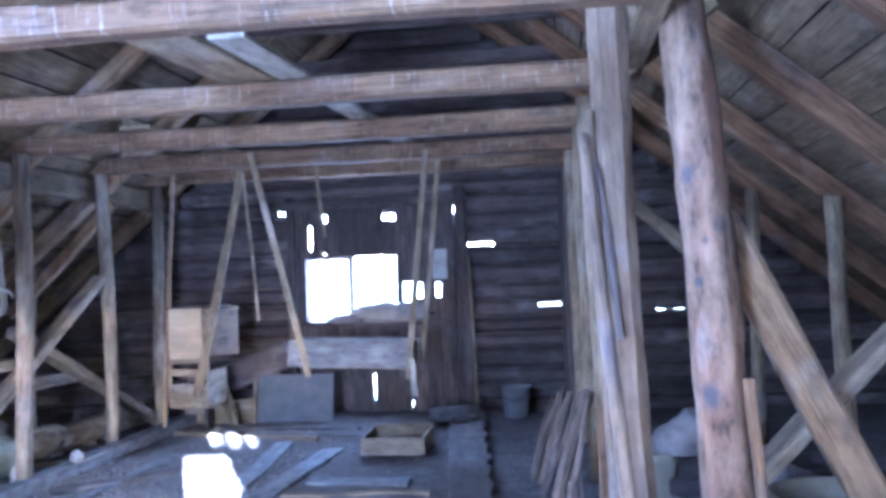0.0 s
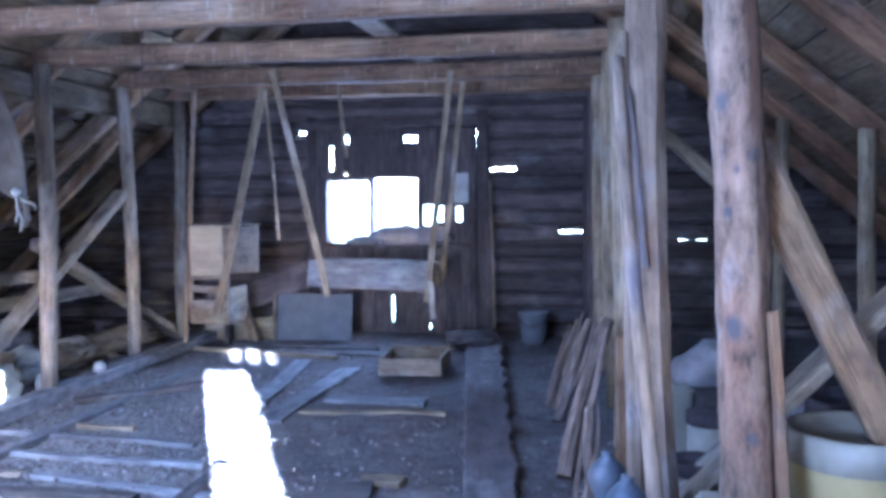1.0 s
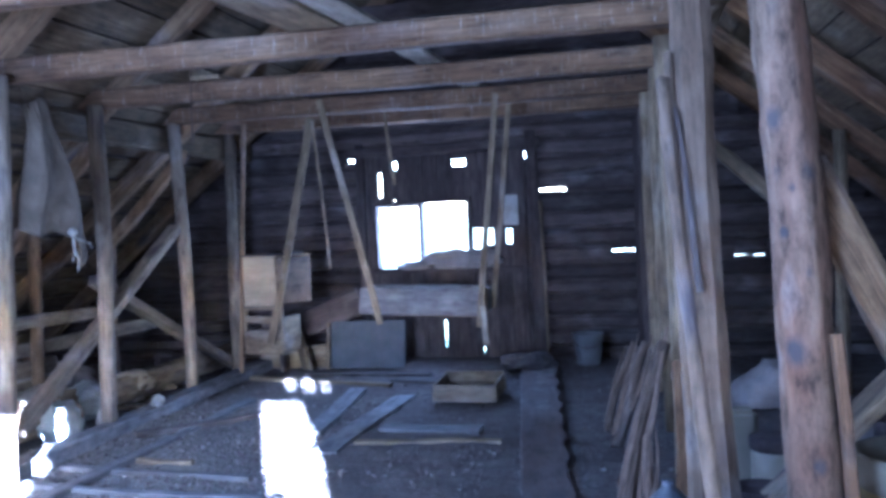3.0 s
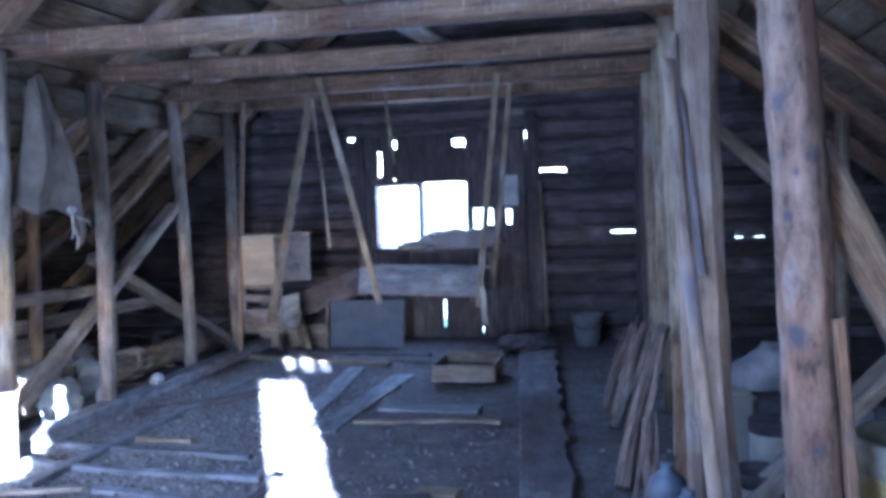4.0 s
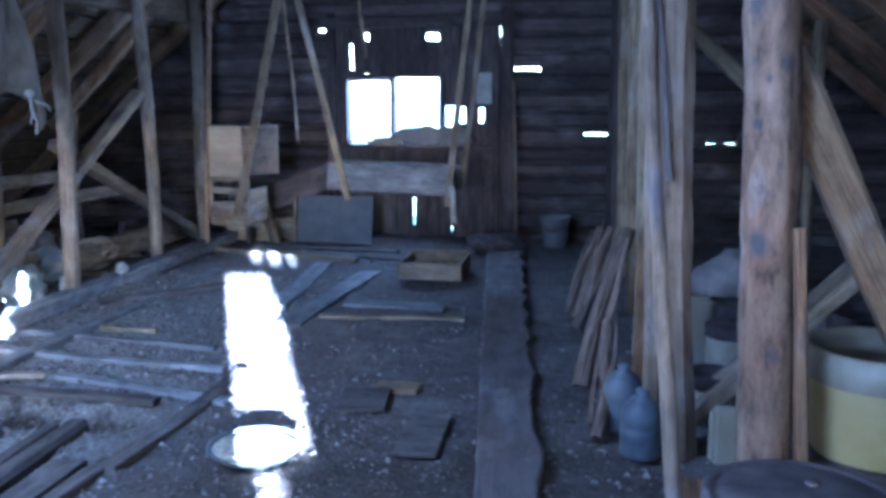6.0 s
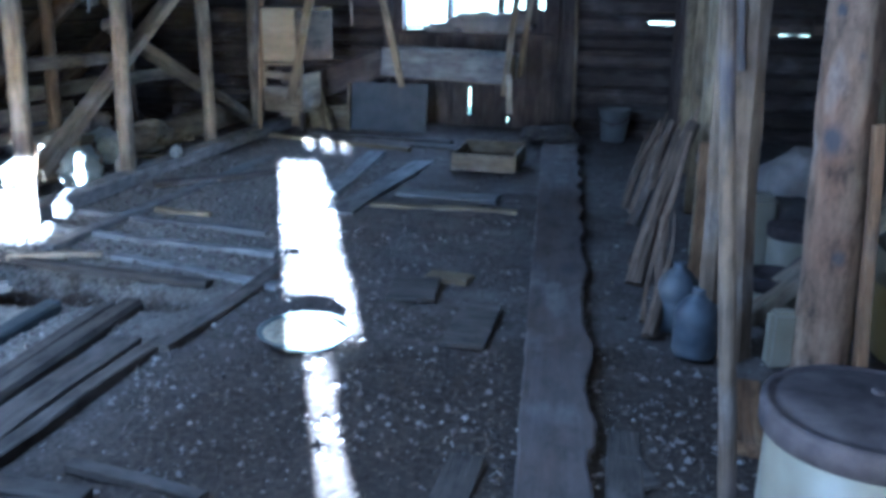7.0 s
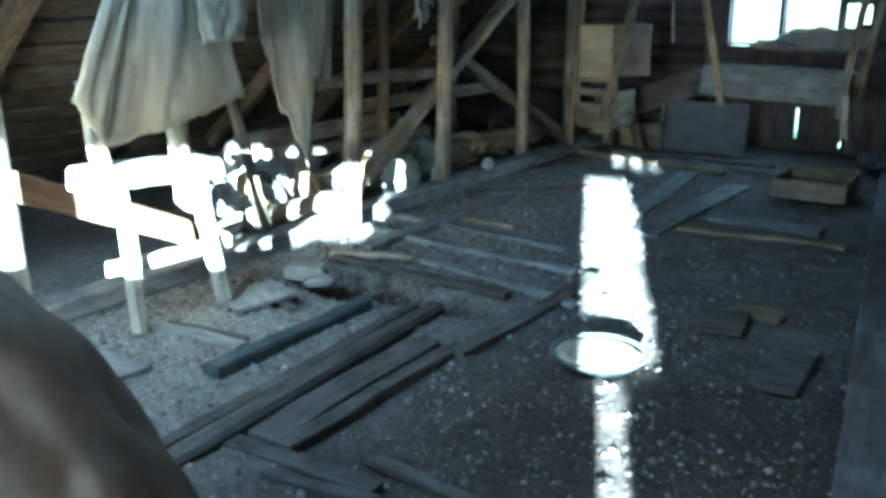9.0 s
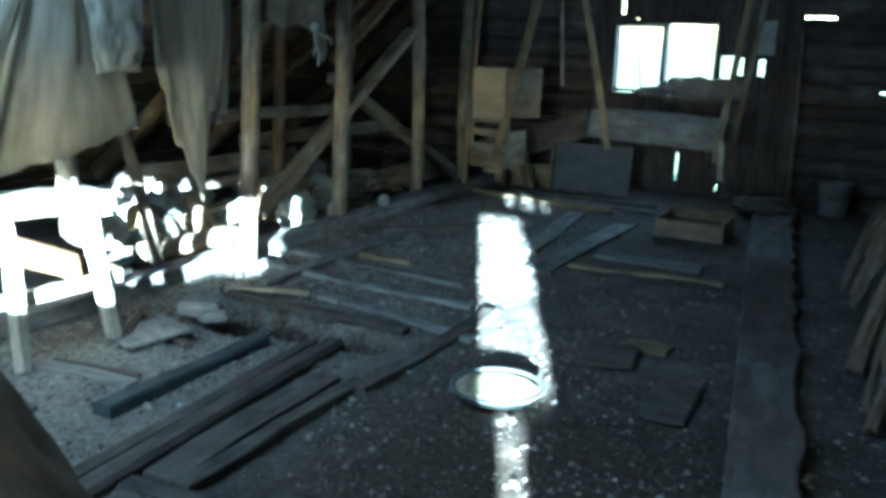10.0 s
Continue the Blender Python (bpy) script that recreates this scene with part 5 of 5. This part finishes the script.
for k in range(22):
    x, y, a = rng.uniform(-5.3, -4.55), rng.uniform(5.9, 9.0), rng.uniform(0, 3.14)
    l, w = rng.uniform(0.12, 0.38), rng.uniform(0.04, 0.10)
    bar("broken_board", (x - l * math.cos(a), y - l * math.sin(a), 0.03 + rng.uniform(0, 0.04)), (x + l * math.cos(a), y + l * math.sin(a), 0.05 + rng.uniform(0, 0.18)), w, 0.022, rng.choice((WOOD_DARK, WOOD_GREY, WOOD_FLOOR)),
        seg=3, jit=0.004, label="broken bit of board among the clutter", category="board", group="broken boards")

# the burlap bundle close by the walker
lumpy("burlap_sack", (-1.34, 0.86, 0.0), (0.80, 0.47, 0.635), "tall stuffed sack of brown burlap", "sack", BURLAP, seed=3, lump=0.06, pinch=0.42, sub=5)


# ---- tubs, pails and bottles by the thick posts ----
def drum(at, r, h, body, label, lid=True, rim=DARK_LID):
    t = thing("plastic_drum", at, label, "drum", "drums and tubs")
    m = Matrix.Translation(at)
    if lid:
        placed("body", turned([(r * 0.93, 0.0), (r * 0.95, 0.01), (r * 0.97, h * 0.5), (r * 0.96, h - 0.06), (r * 0.9, h - 0.05), (0.02, h - 0.05)], 36, body, 0.004), t, m)
        lid_part = placed("lid", turned([(r * 0.98, h - 0.065), (r * 1.04, h - 0.06), (r * 1.05, h - 0.012), (r * 1.02, h), (r * 0.95, h + 0.001), (r * 0.92, h - 0.005), (r * 0.86, h + 0.002), (r * 0.5, h + 0.007), (r * 0.2, h + 0.006), (0.01, h + 0.008)], 40, DARK_LID, 0.012), t, m)
        under("bung", turned([(0.016, h), (0.017, h + 0.006), (0.014, h + 0.010), (0.003, h + 0.011)], 14, DARK_LID), lid_part, m @ Matrix.Translation((r * 0.15, r * 0.3, 0.004)))
    else:
        placed("body", turned([(r * 0.86, 0.0), (r * 0.88, 0.012), (r * 0.97, h * 0.8), (r * 1.0, h * 0.82), (r * 1.02, h - 0.01), (r * 1.0, h), (r * 0.96, h - 0.01), (r * 0.93, h * 0.7), (0.02, h * 0.68)], 36, body, 0.004), t, m)
        placed("contents", turned([(r * 0.92, h * 0.66), (r * 0.93, h * 0.78), (r * 0.5, h * 0.82), (0.02, h * 0.80)], 24, DARK_LID, 0.01), t, m)
        placed("rim_band", turned([(r * 1.0, h * 0.70), (r * 1.03, h * 0.71), (r * 1.045, h * 0.99), (r * 1.0, h * 1.01), (r * 0.95, h * 1.0), (r * 0.94, h * 0.9)], 36, rim, 0.004), t, m)
    return t


drum((0.49, 2.03, 0.0), 0.205, 0.76, DRUM_PLASTIC, "dirty white drum with a dusty dark lid")
drum((1.30, 4.25, 0.0), 0.31, 0.50, YELLOW_PLASTIC, "yellow-stained white plastic tub, open at the top", False, WHITE_PLASTIC)
drum((1.52, 4.95, 0.0), 0.27, 0.48, DARK_LID, "dark open tub behind the yellow-stained one", False)
drum((0.76, 5.05, 0.0), 0.13, 0.36, WHITE_PLASTIC, "white plastic pail with a dark cover")
drum((0.62, 4.55, 0.0), 0.13, 0.24, WHITE_PLASTIC, "small dirty white pail", False)
ob = new("canister", block(0.12, 0.08, 0.26, WHITE_PLASTIC, 0.02))
ob.matrix_world = pose(0.60, 3.98, 0.0, 0, 0, 14)
tagged(ob, "narrow dirty white canister beside the thick post", "canister", "canisters")
ob = new("canister", block(0.20, 0.14, 0.46, WHITE_PLASTIC, 0.03))
ob.matrix_world = pose(0.60, 5.3, 0.0, 0, 0, 8)
tagged(ob, "flat cream plastic canister behind the posts", "canister", "canisters")


def bottle(at, r, h, mat, label):
    t = thing("water_bottle", at, label, "bottle", "bottles")
    m = Matrix.Translation(at)
    placed("body", turned([(r * 0.92, 0.0), (r, 0.02), (r * 0.99, h * 0.18), (r * 0.975, h * 0.20), (r * 0.975, h * 0.23), (r, h * 0.25), (r, h * 0.42), (r * 0.975, h * 0.44), (r * 0.975, h * 0.47), (r, h * 0.49), (r * 0.98, h * 0.64), (r * 0.86, h * 0.74), (r * 0.60, h * 0.83), (r * 0.34, h * 0.90), (r * 0.30, h * 0.96), (0.01, h * 0.97)], 26, mat, 0.01), t, m)
    placed("cap", turned([(r * 0.30, h * 0.93), (r * 0.32, h * 0.94), (r * 0.32, h), (0.01, h * 1.005)], 16, BLUE_PLASTIC), t, m)


bottle((0.25, 4.02, 0.0), 0.10, 0.31, BLUE_PLASTIC, "dusty blue plastic water bottle on the floor")
bottle((0.17, 4.32, 0.0), 0.10, 0.33, BLUE_PLASTIC, "dusty dark blue water bottle behind another")

bar("stake", (0.27, 4.98, 0.0), (0.28, 5.02, 0.78), 0.08, 0.07, WOOD_RED, up=(0, 1, 0), seg=5, jit=0.007, label="short reddish stake standing among the billets", category="stake")

# split billets stood against the posts
for p, q, w, h in (((-0.05, 4.90, 0.0), (0.19, 5.38, 0.83), 0.10, 0.12), ((-0.12, 6.15, 0.0), (0.12, 6.45, 0.66), 0.07, 0.10), ((0.05, 4.15, 0.0), (0.10, 4.6, 0.46), 0.06, 0.07),
                   ((-0.18, 6.6, 0.0), (0.02, 6.85, 0.62), 0.06, 0.10)):
    b = thing("split_billet", p, "ragged split billet leaning against the posts", "firewood", "split billets")
    bar("billet_body", p, q, w, h, WOOD_BILLET, b, up=(0, 1, 0), seg=7, jit=0.016, taper=0.75, chamfer=0.3)
    d = Vector(q) - Vector(p)
    side = Vector((0.035, -0.03, 0.0))
    bar("splinter", Vector(p) + d * 0.35 + side, Vector(p) + d * 1.10 + side * 0.7, w * 0.45, h * 0.4, WOOD_BILLET, b, up=(0, 1, 0), seg=4, jit=0.010, taper=0.3)
    bar("splinter", Vector(p) + d * 0.10 - side, Vector(p) + d * 0.95 - side * 1.2, w * 0.5, h * 0.4, WOOD_BILLET, b, up=(0, 1, 0), seg=4, jit=0.010, taper=0.4)
for k, (x, y, z, sx, sz, mat, lab) in enumerate(((0.85, 6.0, 0.0, 0.24, 0.15, DARK_RAG, "heap of dusty rags behind the posts"), (1.00, 6.6, 0.0, 0.30, 0.25, RAG, "stuffed dusty sack behind the posts"), (1.2, 5.6, 0.0, 0.3, 0.2, RAG, "heap of dusty rags behind the posts"),
                                                 (0.30, 5.42, 0.58, 0.06, 0.05, RAG, "knotted rag tied round a post"))):
    lumpy("rag", (x, y, z), (sx, sx, sz), lab, "rags", mat, seed=20 + k * 2.3, lump=0.14, group="rag heaps")
lumpy("rag", (-1.84, 9.865, 1.03), (0.46, 0.06, 0.115), "dark folded sacking on the window ledge", "sacking", RAG, seed=41, lump=0.3)
lumpy("rag", (-2.40, 9.865, 1.03), (0.17, 0.06, 0.055), "dark crumpled rag on the window ledge", "rags", RAG, seed=43, lump=0.3, group="rag heaps")
lumpy("rag", (-1.02, 9.0, 0.0), (0.24, 0.20, 0.10), "dark rags lying by the boarded door", "rags", DARK_RAG, seed=33, lump=0.35, group="rag heaps")


# ---- litter on the floor
def clods():
    """Crumbs of dung and earth that roughen the floor."""
    rng = random.Random(31)
    verts, faces = [], []
    tris = ((0, 1, 4), (1, 2, 4), (2, 3, 4), (3, 0, 4), (1, 0, 5), (2, 1, 5), (3, 2, 5), (0, 3, 5))
    for n in range(24000):
        kind = rng.random()
        if kind < 0.35:
            x, y = rng.uniform(-4.0, -2.3), rng.uniform(1.3, 5.5)
        elif kind < 0.60:
            x, y = rng.uniform(-4.0, -2.0), rng.uniform(4.6, 7.6)
        elif kind < 0.85:
            x, y = rng.uniform(-2.8, 0.9), rng.uniform(1.5, 5.0)
        else:
            x, y = rng.uniform(-4.0, 0.9), rng.uniform(5.0, 9.6)
        if noise.noise((x * 2.1, y * 2.1, 40)) < rng.uniform(-0.6, 0.3):
            continue
        s = rng.choice((0.006, 0.008, 0.010, 0.014, 0.020)) * rng.uniform(0.7, 1.3)
        z = floor_height(x, y)
        a = rng.uniform(0, 6.28)
        c, d = math.cos(a), math.sin(a)
        b = len(verts)
        for u, v, w in ((1, 0, 0.1), (0, 0.8, 0), (-1, 0.1, 0.05), (0.1, -0.9, 0), (0.1, 0.1, 0.8), (0, 0, -0.5)):
            u, v, w = u * rng.uniform(0.6, 1.2) * s, v * rng.uniform(0.6, 1.2) * s, w * rng.uniform(0.6, 1.2) * s
            verts.append((x + u * c - v * d, y + u * d + v * c, z + w))
        faces += [tuple(b + i for i in f) for f in tris]
    put("floor_crumbs", mesh_of("floor_crumbs", verts, faces, CRUMBS), label="brown crumbs of dung and earth over the floor", category="dirt", kind="stuff")


clods()


# feathers and straw ----
def litter():
    rng = random.Random(21)
    verts, faces = [], []
    for n in range(6500):
        near = rng.random() < 0.6
        x = rng.uniform(-3.9, 1.0) if near else rng.uniform(-4.0, 0.9)
        y = rng.uniform(1.6, 4.8) if near else rng.uniform(4.8, 9.6)
        if n < 900:
            near, x, y = True, rng.gauss(-0.30, 0.26), rng.gauss(2.75, 0.35)
            if abs(x + 0.13 + 0.115 * (y - 1.9)) < 0.17:
                continue
        elif noise.noise((x * 1.3, y * 1.3, 12)) < rng.uniform(-0.3, 0.5):
            continue
        s = rng.choice((0.003, 0.004, 0.005, 0.006, 0.008)) * rng.uniform(0.7, 1.3) * (1.0 if near else 1.4)
        l = s * rng.choice((0.8, 1.0, 1.3, 1.8, 3.0))
        a = rng.uniform(0, 6.28)
        z = floor_height(x, y) + 0.003
        c, d = math.cos(a), math.sin(a)
        b = len(verts)
        t = s * rng.uniform(0.3, 0.9)
        for u, v, w in ((-l, -s * 0.4, 0), (l, -s * 0.2, t * 0.3), (l * 0.8, s * 0.5, 0), (-l * 0.9, s * 0.3, t * 0.2), (rng.uniform(-0.3, 0.3) * l, 0, t)):
            verts.append((x + u * c - v * d, y + u * d + v * c, z + w))
        faces += [(b, b + 1, b + 4), (b + 1, b + 2, b + 4), (b + 2, b + 3, b + 4), (b + 3, b, b + 4)]
    put("floor_litter", mesh_of("floor_litter", verts, faces, LITTER), label="white feathers, straw and droppings strewn over the floor", category="litter", kind="stuff")


litter()
